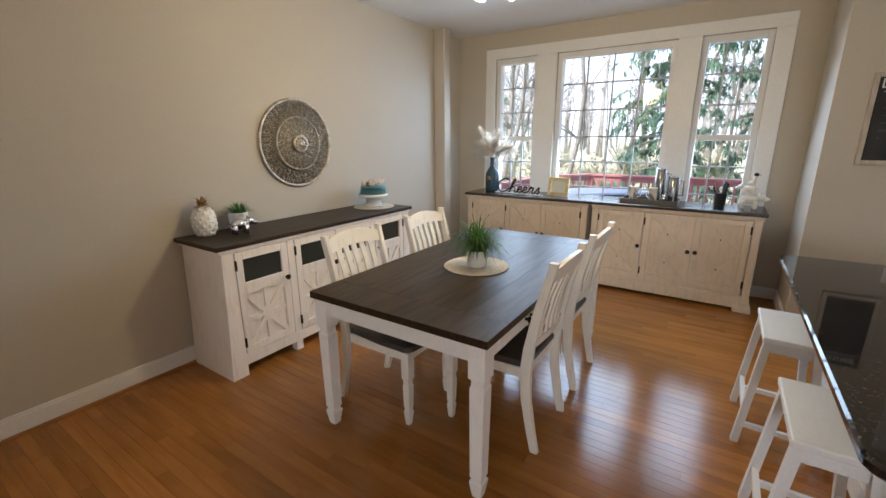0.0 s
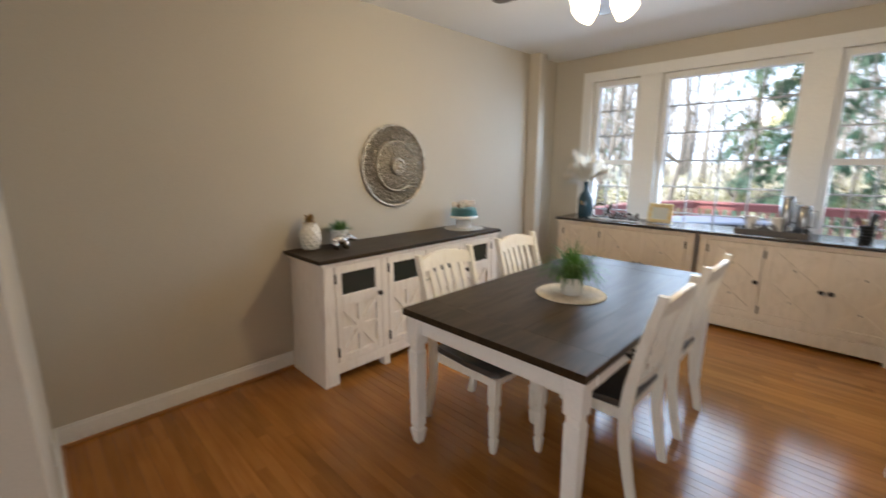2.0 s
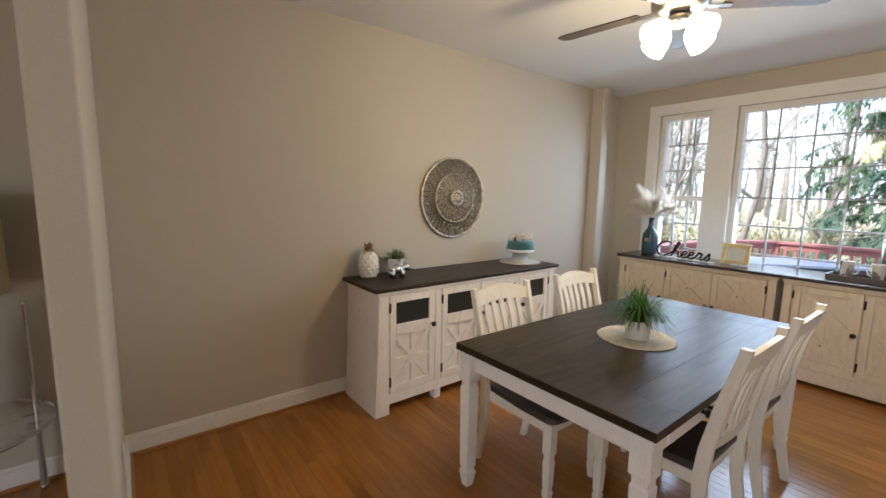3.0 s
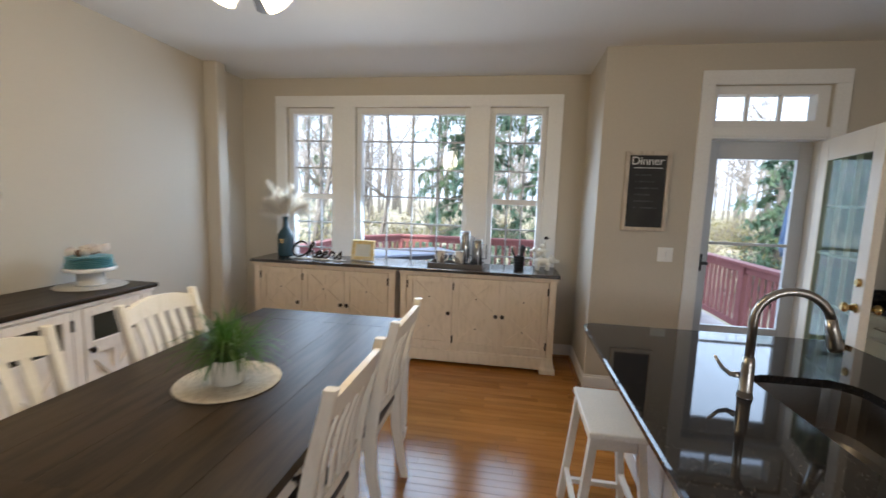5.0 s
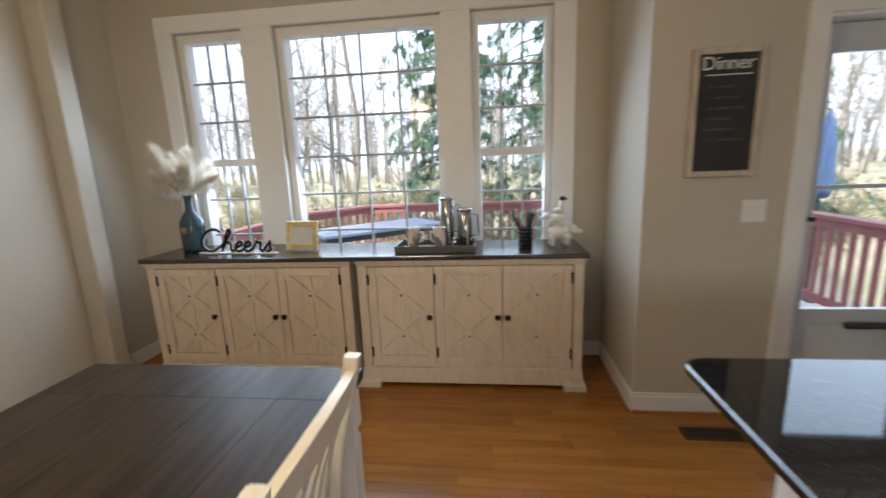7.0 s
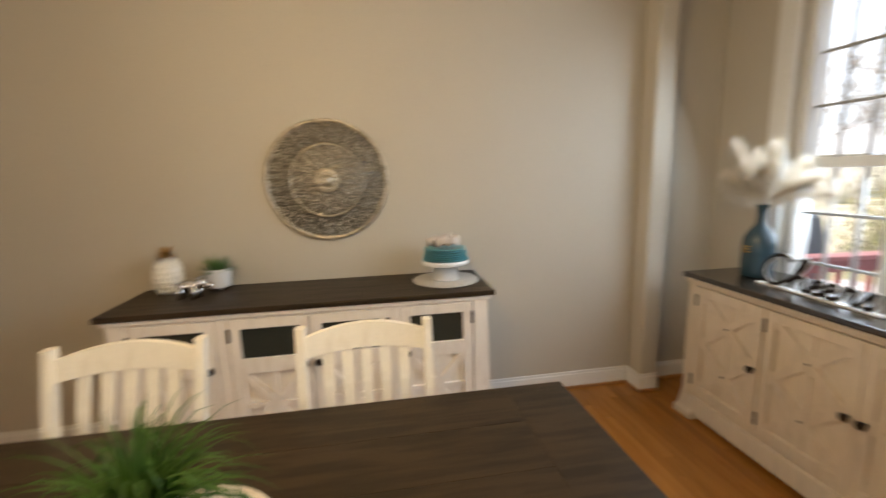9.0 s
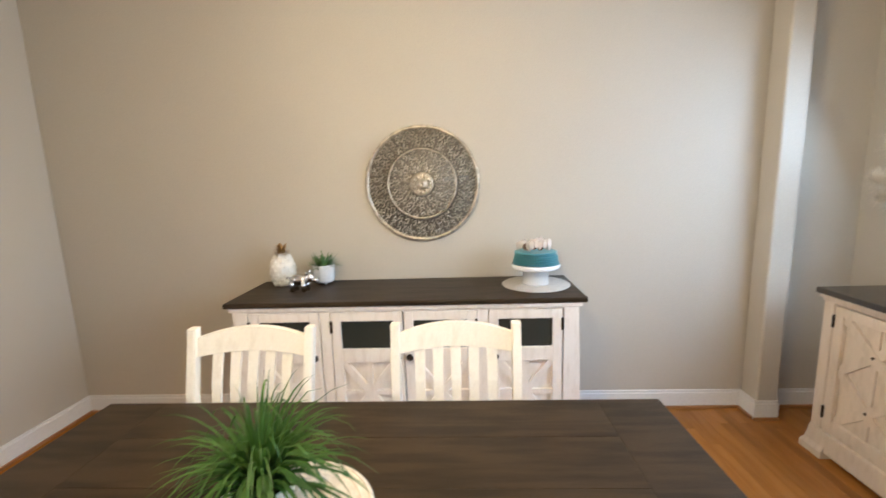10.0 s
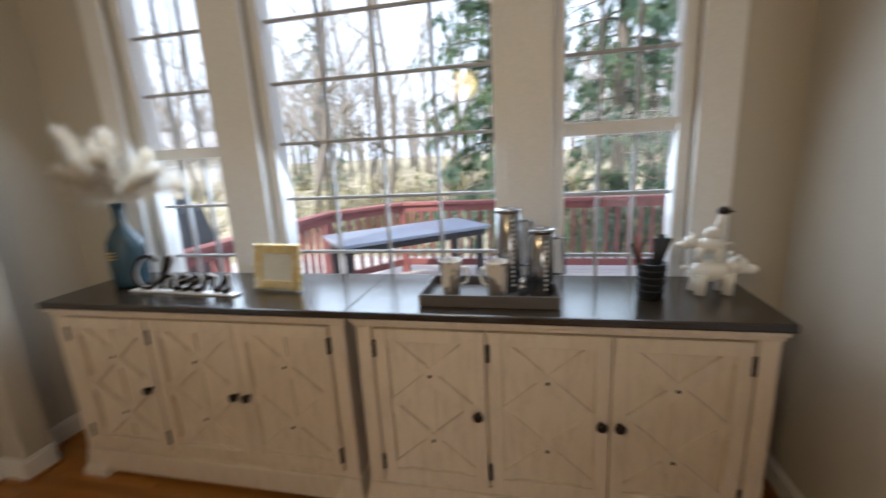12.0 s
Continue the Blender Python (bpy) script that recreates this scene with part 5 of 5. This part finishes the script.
s = thing("dish_tray", "white tray with bottles on the worktop", "tray", (2.72, 4.2, 0.8685))
part("tray", turned([(0.13, 0), (0.14, 0.004), (0.145, 0.03), (0.14, 0.03), (0.135, 0.008), (0, 0.008)], seg=28), WHITEC, s)
s = thing("soap_bottle", "white bottle standing in the tray", "bottle", (2.68, 4.17, 0.878))
part("bottle", turned([(0.035, 0), (0.037, 0.1), (0.03, 0.13), (0.012, 0.145), (0.012, 0.16), (0, 0.162)], seg=20), WHITEC, s)
s = thing("snack_box", "dark blue cardboard box standing on the worktop", "box", (2.75, 4.3, 0.8775))
part("carton", blk((-0.05, -0.03, 0), (0.05, 0.03, 0.24), 0.003), CANVAS, s)

# ---- living room corner ----
LX, LY = -2.66, -0.35
s = thing("glass_side_table", "round chrome side table with a glass shelf", "table", (LX, LY, 0))
for i in range(3):
    a = radians(137 + 120 * i)
    c, q = 0.33 * math.cos(a), 0.33 * math.sin(a)
    part("post", turned([(0.016, 0), (0.02, 0.012), (0.011, 0.03), (0.011, 0.97), (0.014, 0.975), (0.0, 0.985)], (c * 0.78, q * 0.95, 0), 14), CHROME, s)
for z in (0.46,):
    part("shelf", turned([(0, z), (0.3, z), (0.305, z + 0.004), (0.3, z + 0.008), (0, z + 0.008)], seg=40), GLASS, s, "round clear glass shelf")
    part("shelf_ring", turned([(0.298, z - 0.006), (0.31, z - 0.006), (0.31, z + 0.012), (0.304, z + 0.012), (0.304, z - 0.004)], seg=40, ring=True), CHROME, s)
s = thing("table_lamp", "table lamp with a white linen drum shade", "lamp", (LX, LY, 0.469))
part("base", turned([(0.075, 0), (0.075, 0.012), (0.025, 0.03), (0.06, 0.18), (0.07, 0.3), (0.03, 0.46), (0.012, 0.52), (0.01, 0.66), (0, 0.66)], seg=24), CHROME, s)
part("shade", turned([(0.205, 0.6), (0.205, 0.605), (0.198, 1.03), (0.195, 1.03), (0.202, 0.6)], seg=36, ring=True), LINEN, s)
part("harp", rod([(0, 0, 0.65), (0, 0, 1.02)], 0.004, 8), CHROME, s)

# ---- outdoors ----
bm = bmesh.new()
N = 60
vs = [[None] * (N + 1) for _ in range(N + 1)]
for i in range(N + 1):
    for j in range(N + 1):
        u, v = (i / N * 2 - 1), (j / N * 2 - 1)
        x, y = 400 * u * abs(u) ** 1.6, 400 * v * abs(v) ** 1.6
        h = -1.0 + 0.12 * noise.noise(Vector((x * 0.2, y * 0.2, 0))) + 0.022 * max(0, min(y, 60) - 12)
        vs[i][j] = bm.verts.new((x, y, h if max(abs(x), abs(y)) > 9 else -1.0))
for i in range(N):
    for j in range(N):
        bm.faces.new((vs[i][j], vs[i + 1][j], vs[i + 1][j + 1], vs[i][j + 1])).smooth = True
setting("ground", bm, LEAFLIT, "leaf-strewn back garden running into woods", "ground")

# deck with a maroon railing; an angled corner towards the west
DZ = -0.06
RAIL = [(-2.85, 5.5), (-2.7, 7.7), (-2.05, 8.5), (2.85, 8.5), (2.85, 4.75)]
for k, ((xa, ya), (xb, yb)) in enumerate(zip(RAIL, RAIL[1:])):
    a, b = Vector((xa, ya, 0)), Vector((xb, yb, 0))
    L = (b - a).length
    r = thing("deck_railing", "maroon stained wooden deck railing with square balusters", "railing", (xa, ya, DZ), math.degrees(math.atan2(yb - ya, xb - xa)), "deck railings")
    part("cap_rail", blk((-0.02, -0.07, 0.885), (L + 0.02, 0.07, 0.925), 0.006), REDRAIL, r)
    part("rail", blk((0.045, -0.02, 0.8), (L - 0.045, 0.02, 0.884), 0.004), REDRAIL, r)
    part("rail", blk((0.045, -0.02, 0.09), (L - 0.045, 0.02, 0.17), 0.004), REDRAIL, r)
    n = max(1, round(L / 1.8))
    for i in range(n + 1):
        if i == n and k < 3:
            continue
        part("post", blk((L * i / n - 0.045, -0.045, 0), (L * i / n + 0.045, 0.045, 0.884), 0.004), REDRAIL, r)
    me = None
    q = int(L / 0.125)
    for i in range(1, q):
        if me is None:
            o = part("baluster", blk((-0.018, -0.018, 0.17), (0.018, 0.018, 0.8)), REDRAIL, r)
            me = o.data
        else:
            o = new("baluster", me)
            o.parent = r
        o.location = (L * i / q, 0, 0)
dk = tagged(new("deck"), "weathered wooden deck behind the house", "deck", kind="structure")
me = None
for i in range(28):
    y = YN + 0.18 + 0.142 * i
    if me is None:
        o = part("board", blk((-5.0, 0, DZ - 0.03), (2.95, 0.137, DZ), 0.003), DECKB, dk)
        me = o.data
    else:
        o = new("board", me)
        o.parent = dk
    o.location = (0, y, 0)
part("joists", blk((-4.9, YN + 0.2, -1.2), (2.85, 8.9, DZ - 0.032)), DECKB, dk)
part("board", blk((0.8, YD + 0.18, DZ - 0.03), (2.95, YN + 0.176, DZ), 0.003), DECKB, dk)

s = thing("patio_table", "long grey-blue patio table with dark legs on the deck", "table", (-1.72, 7.6, DZ), 40)
part("tabletop", blk((-0.83, -0.37, 0.69), (0.83, 0.37, 0.725), 0.008), TABLEO, s)
part("table_frame", blk((-0.79, -0.33, 0.62), (0.79, 0.33, 0.69), 0.004), DARKMET, s)
for i in (-1, 1):
    for j in (-1, 1):
        part("leg", blk((i * 0.74 - 0.03, j * 0.28 - 0.03, 0), (i * 0.74 + 0.03, j * 0.28 + 0.03, 0.62), 0.004), DARKMET, s)
s = thing("grill", "covered grey barbecue grill standing on the deck", "grill", (-3.55, 6.1, DZ), 10)
part("cover", loft(bmesh.new(), [[(x * w, y * d, z) for x, y in ((-1, -1), (1, -1), (1, 1), (-1, 1))] for z, w, d in ((0.02, 0.52, 0.3), (0.75, 0.5, 0.28), (1.15, 0.42, 0.24), (1.26, 0.34, 0.12))]), TARP, s)
s = thing("patio_umbrella", "closed blue patio umbrella on a pole", "umbrella", (5.05, 9.55, -1.05))
part("pole", rod([(0, 0, 0), (0, 0, 3.1)], 0.022, 12), DARKMET, s)
part("canopy", turned([(0.1, 1.72), (0.15, 1.9), (0.135, 2.2), (0.11, 2.6), (0.05, 2.95), (0.015, 3.06), (0, 3.08)], seg=32, flute=0.16, flutes=8), CANVAS, s)
part("base", turned([(0.28, 0), (0.28, 0.05), (0.06, 0.09), (0.03, 0.16), (0, 0.16)], seg=24), DARKMET, s)


def limb(bm, a, d, length, r, depth, rnd, spread, droop=0.0, rings=4):
    """A bough that bends and forks."""
    pts, rad = [Vector(a)], [r]
    d = Vector(d).normalized()
    for i in range(rings):
        d = (d + Vector((rnd.gauss(0, 0.13), rnd.gauss(0, 0.13), rnd.gauss(0.05, 0.09) - droop))).normalized()
        pts.append(pts[-1] + d * length / rings)
        rad.append(r * (1 - 0.62 * (i + 1) / rings))
    tube(bm, pts, rad, 5 if r > 0.03 else 3)
    if depth:
        for _ in range(3 if depth > 1 else 4):
            k = rnd.randint(1, rings)
            ax = Vector((rnd.gauss(0, 1), rnd.gauss(0, 1), rnd.gauss(0.25, 0.5)))
            limb(bm, pts[k], d + ax.normalized() * spread, length * rnd.uniform(0.45, 0.7), rad[k] * 0.62, depth - 1, rnd, spread, droop)
    return pts


def bare_tree(seed, height, r):
    rnd = random.Random(seed)
    t = thing("bare_tree", "leafless grey deciduous tree in the woods", "tree", (0, 0, 0), 0, "bare trees in the woods")
    trunk, crown = bmesh.new(), bmesh.new()
    pts = limb(trunk, (0, 0, -0.2), (0.02, 0.02, 1), height, r, 0, rnd, 0, rings=9)
    for i in range(12):
        k = rnd.randint(2, 9)
        a = rnd.uniform(0, 6.283)
        limb(crown, pts[k], (math.cos(a), math.sin(a), rnd.uniform(0.5, 1.3)), height * rnd.uniform(0.16, 0.33), r * (1 - 0.08 * k) * 0.5, 2, rnd, 0.8)
    part("trunk", trunk, BARK, t)
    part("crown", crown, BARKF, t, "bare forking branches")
    return t


def conifer(at, seed, height, spread, base=0.6, n=64, sprays=80):
    rnd = random.Random(seed)
    t = thing("evergreen_tree", "dark green evergreen tree with drooping boughs", "tree", at, rnd.uniform(0, 360), "evergreens behind the deck")
    trunk, leaf = bmesh.new(), bmesh.new()
    tube(trunk, [(0, 0, -0.2), (0.03, 0.02, height * 0.5), (0, 0.04, height)], [0.17, 0.1, 0.02], 9)
    for i in range(n):
        u = i / n
        z = base + (height - base) * u
        a = i * 2.399 + rnd.uniform(-0.4, 0.4)
        L = spread * (1 - u) ** 0.5 * rnd.uniform(0.45, 1.2) + 0.12
        p = Vector((0, 0, z))
        d = Vector((math.cos(a), math.sin(a), rnd.uniform(0.0, 0.35)))
        pts = [p]
        for k in range(5):
            d = (d + Vector((rnd.gauss(0, 0.1), rnd.gauss(0, 0.1), -0.14))).normalized()
            pts.append(pts[-1] + d * L / 5)
        tube(trunk, pts, [0.028, 0.022, 0.017, 0.012, 0.008, 0.004], 4)
        # side twigs that hang, each hung with sprays
        for q in range(9):
            w = rnd.uniform(0.12, 1) * 4.99
            k = int(w)
            c = pts[k].lerp(pts[k + 1], w - k)
            e = (pts[k + 1] - pts[k]).normalized() * 0.7 + Vector((rnd.gauss(0, 0.75), rnd.gauss(0, 0.75), rnd.uniform(-0.9, 0.15)))
            e = e.normalized() * L * rnd.uniform(0.16, 0.42)
            tube(trunk, [c, c + e * 0.6, c + e + Vector((0, 0, -0.06))], [0.008, 0.006, 0.003], 3)
            for j in range(sprays // 9):
                p0 = c + e * rnd.random() + Vector((rnd.gauss(0, 0.03), rnd.gauss(0, 0.03), rnd.gauss(-0.02, 0.03)))
                dd = e.normalized() * 0.8 + Vector((rnd.gauss(0, 0.6), rnd.gauss(0, 0.6), rnd.gauss(-0.45, 0.4)))
                blade(leaf, p0, dd, rnd.uniform(0.09, 0.24), rnd.uniform(0.018, 0.04), rnd.uniform(0.2, 0.9), 2)
    part("trunk", trunk, BARK, t)
    part("crown", leaf, NEEDLE, t, "drooping sprays of dark needles")
    return t


def shrub(at, seed, size, n=900):
    rnd = random.Random(seed)
    t = thing("shrub", "yellowing woodland shrub among the trees", "shrub", at, 0, "shrubs at the wood's edge")
    st, leaf = bmesh.new(), bmesh.new()
    for i in range(14):
        a = rnd.uniform(0, 6.283)
        pts = limb(st, (0, 0, -0.1), (math.cos(a) * 0.7, math.sin(a) * 0.7, 1), size * rnd.uniform(0.7, 1.1), 0.02, 1, rnd, 0.7)
        for j in range(n // 14):
            c = pts[rnd.randint(1, 4)] + Vector((rnd.gauss(0, 0.25), rnd.gauss(0, 0.25), rnd.gauss(0, 0.2))) * size * 0.6
            blade(leaf, c, (rnd.gauss(0, 1), rnd.gauss(0, 1), rnd.gauss(0, 1)), rnd.uniform(0.06, 0.14), rnd.uniform(0.02, 0.04), 0.3, 2)
    part("stems", st, BARK, t)
    part("leaves", leaf, BUSH, t)
    return t


conifer((-1.2, 12.9, -1.0), 3, 9.5, 1.75, 0.6, 104, 200)
conifer((1.35, 12.8, -1.0), 5, 10.5, 2.1, 0.6, 110, 180)
conifer((2.9, 16.5, -0.9), 8, 10.0, 2.0, 0.6, 66, 130)
conifer((6.6, 12.6, -0.9), 13, 4.6, 1.3, 0.3, 64, 110)
conifer((-9.5, 21.0, -0.8), 17, 8.0, 2.0, 0.5, 50, 50)

rnd = random.Random(33)
base_trees = [bare_tree(41, 12, 0.085), bare_tree(42, 10, 0.065), bare_tree(43, 14, 0.11), bare_tree(44, 8, 0.05)]
spots = []
for i in range(62):
    y = rnd.uniform(15, 45)
    x = rnd.uniform(-0.95, 1.15) * (y + 4)
    spots.append((x, y))
spots[:4] = [(-4.3, 14.5), (-3.0, 18.0), (-7.6, 16.0), (-2.6, 13.2)]
for i, (x, y) in enumerate(spots):
    z = -1.0 + 0.022 * max(0, y - 12)
    m = pose(x, y, z, rnd.uniform(-3, 3), rnd.uniform(-3, 3), rnd.uniform(0, 360))
    if i < 4:
        base_trees[i].matrix_world = m
    else:
        copy_thing(base_trees[i % 4], m)
sh = shrub((-3.8, 15.5, -0.9), 51, 1.5)
for i in range(80):
    y = 12.5 + 20 * rnd.random() ** 1.5
    x = rnd.uniform(-0.85, 1.0) * y
    k = rnd.uniform(0.5, 1.1)
    copy_thing(sh, pose(x, y, -0.98 + 0.022 * max(0, y - 12), 0, 0, rnd.uniform(0, 360)) @ Matrix.Diagonal((k, k, k * rnd.uniform(0.8, 1.3), 1)))

# a neighbour's house beyond the trees
hs = thing("neighbour_house", "pale house with a light grey roof beyond the trees", "house", (-28.5, 33.5, -0.7), 40)
part("wall", blk((-5, -4, 0), (5, 4, 3.0), 0.02), SIDING, hs)
part("roof", loft(bmesh.new(), [[(x, -4.5, 2.9), (x, 0, 5.0), (x, 4.5, 2.9), (x, 0, 4.75)] for x in (-5.5, 5.5)]), ROOFS, hs)
for x in (-3.2, -0.6, 2.4):
    wn = part("window", blk((x - 0.5, -4.04, 1.0), (x + 0.5, -3.98, 2.3), 0.01), TRIM, hs)
    part("pane", blk((x - 0.42, -4.05, 1.08), (x + 0.42, -4.041, 2.22)), STORM, wn)

# the far edge of the woods: dense thin trunks, joined
bm = bmesh.new()
for i in range(380):
    a = rnd.uniform(-1.15, 1.15)
    r = rnd.uniform(44, 75)
    x, y = r * math.sin(a), r * math.cos(a)
    h = rnd.uniform(7, 16)
    p = Vector((x, y, -0.6))
    tube(bm, [p, p + Vector((rnd.gauss(0, 0.3), 0, h * 0.5)), p + Vector((rnd.gauss(0, 0.8), 0, h))], [0.16, 0.1, 0.02], 4)
    for j in range(16):
        q = p + Vector((0, 0, h * rnd.uniform(0.3, 0.9)))
        tube(bm, [q, q + Vector((rnd.gauss(0, 1.3), rnd.gauss(0, 0.5), rnd.uniform(0.5, 2.6)))], [0.06, 0.015], 3)
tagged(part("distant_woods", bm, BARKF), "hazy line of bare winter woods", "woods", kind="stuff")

# ---- oak floor: boards run across the room ----
setting("floor", box(blk((XW - 0.15, YS - 0.15, -0.05), (XE + 0.15, YD + 0.17, -0.004)), (XW - 0.15, YD + 0.17, -0.05), (0.775, YN + 0.17, -0.004)), OAKJ, "glossy orange oak strip floor", "floor")
floor_ob = bpy.data.objects["floor"]
rnd = random.Random(77)
BW = 0.0575
lengths = [0.55, 0.75, 0.95, 1.2, 1.5]
shared = {}
for L in lengths:
    shared[L] = finish(blk((0, 0.0003, -0.006), (L - 0.0006, BW - 0.0003, 0.0), 0.0011), "plank", OAK)
near, far = 0, bmesh.new()
y = YS
while y < YN:
    x = XW - rnd.uniform(0, 1.0)
    xend = XE if y < YD else 0.605
    while x < xend:
        L = rnd.choice(lengths)
        inside = x >= XW and x + L <= xend and y + BW <= YN
        if inside and near < 300 and 0.6 < y < 4.65 and -2.95 < x + L / 2 < 0.6:
            o = new("plank", shared[L])
            o.parent = floor_ob
            o.location = (x, y, 0)
            near += 1
        else:
            a, b = max(x, XW), min(x + L, xend)
            if b - a > 0.02:
                lo, hi = (a, y + 0.0007, -0.006), (b - 0.0012, min(y + BW, YN) - 0.0007, 0.0)
                q = [far.verts.new((px, py, pz)) for pz in (lo[2], hi[2]) for px, py in ((lo[0], lo[1]), (hi[0], lo[1]), (hi[0], hi[1]), (lo[0], hi[1]))]
                far.faces.new(q[4:])
                for u in range(4):
                    far.faces.new((q[u], q[(u + 1) % 4], q[4 + (u + 1) % 4], q[4 + u]))
        x += L
    y += BW
OAKF = OAK.copy()
OAKF.name = "oak_floor_rest"
nt = OAKF.node_tree
geo = nt.nodes.new("ShaderNodeNewGeometry")
for nd in [q for q in nt.nodes if q.bl_idname == "ShaderNodeObjectInfo"]:
    for lk in list(nd.outputs["Random"].links):
        nt.links.new(geo.outputs["Random Per Island"], lk.to_socket)
rest = tagged(part("planks", far, OAKF, floor_ob), kind="stuff")
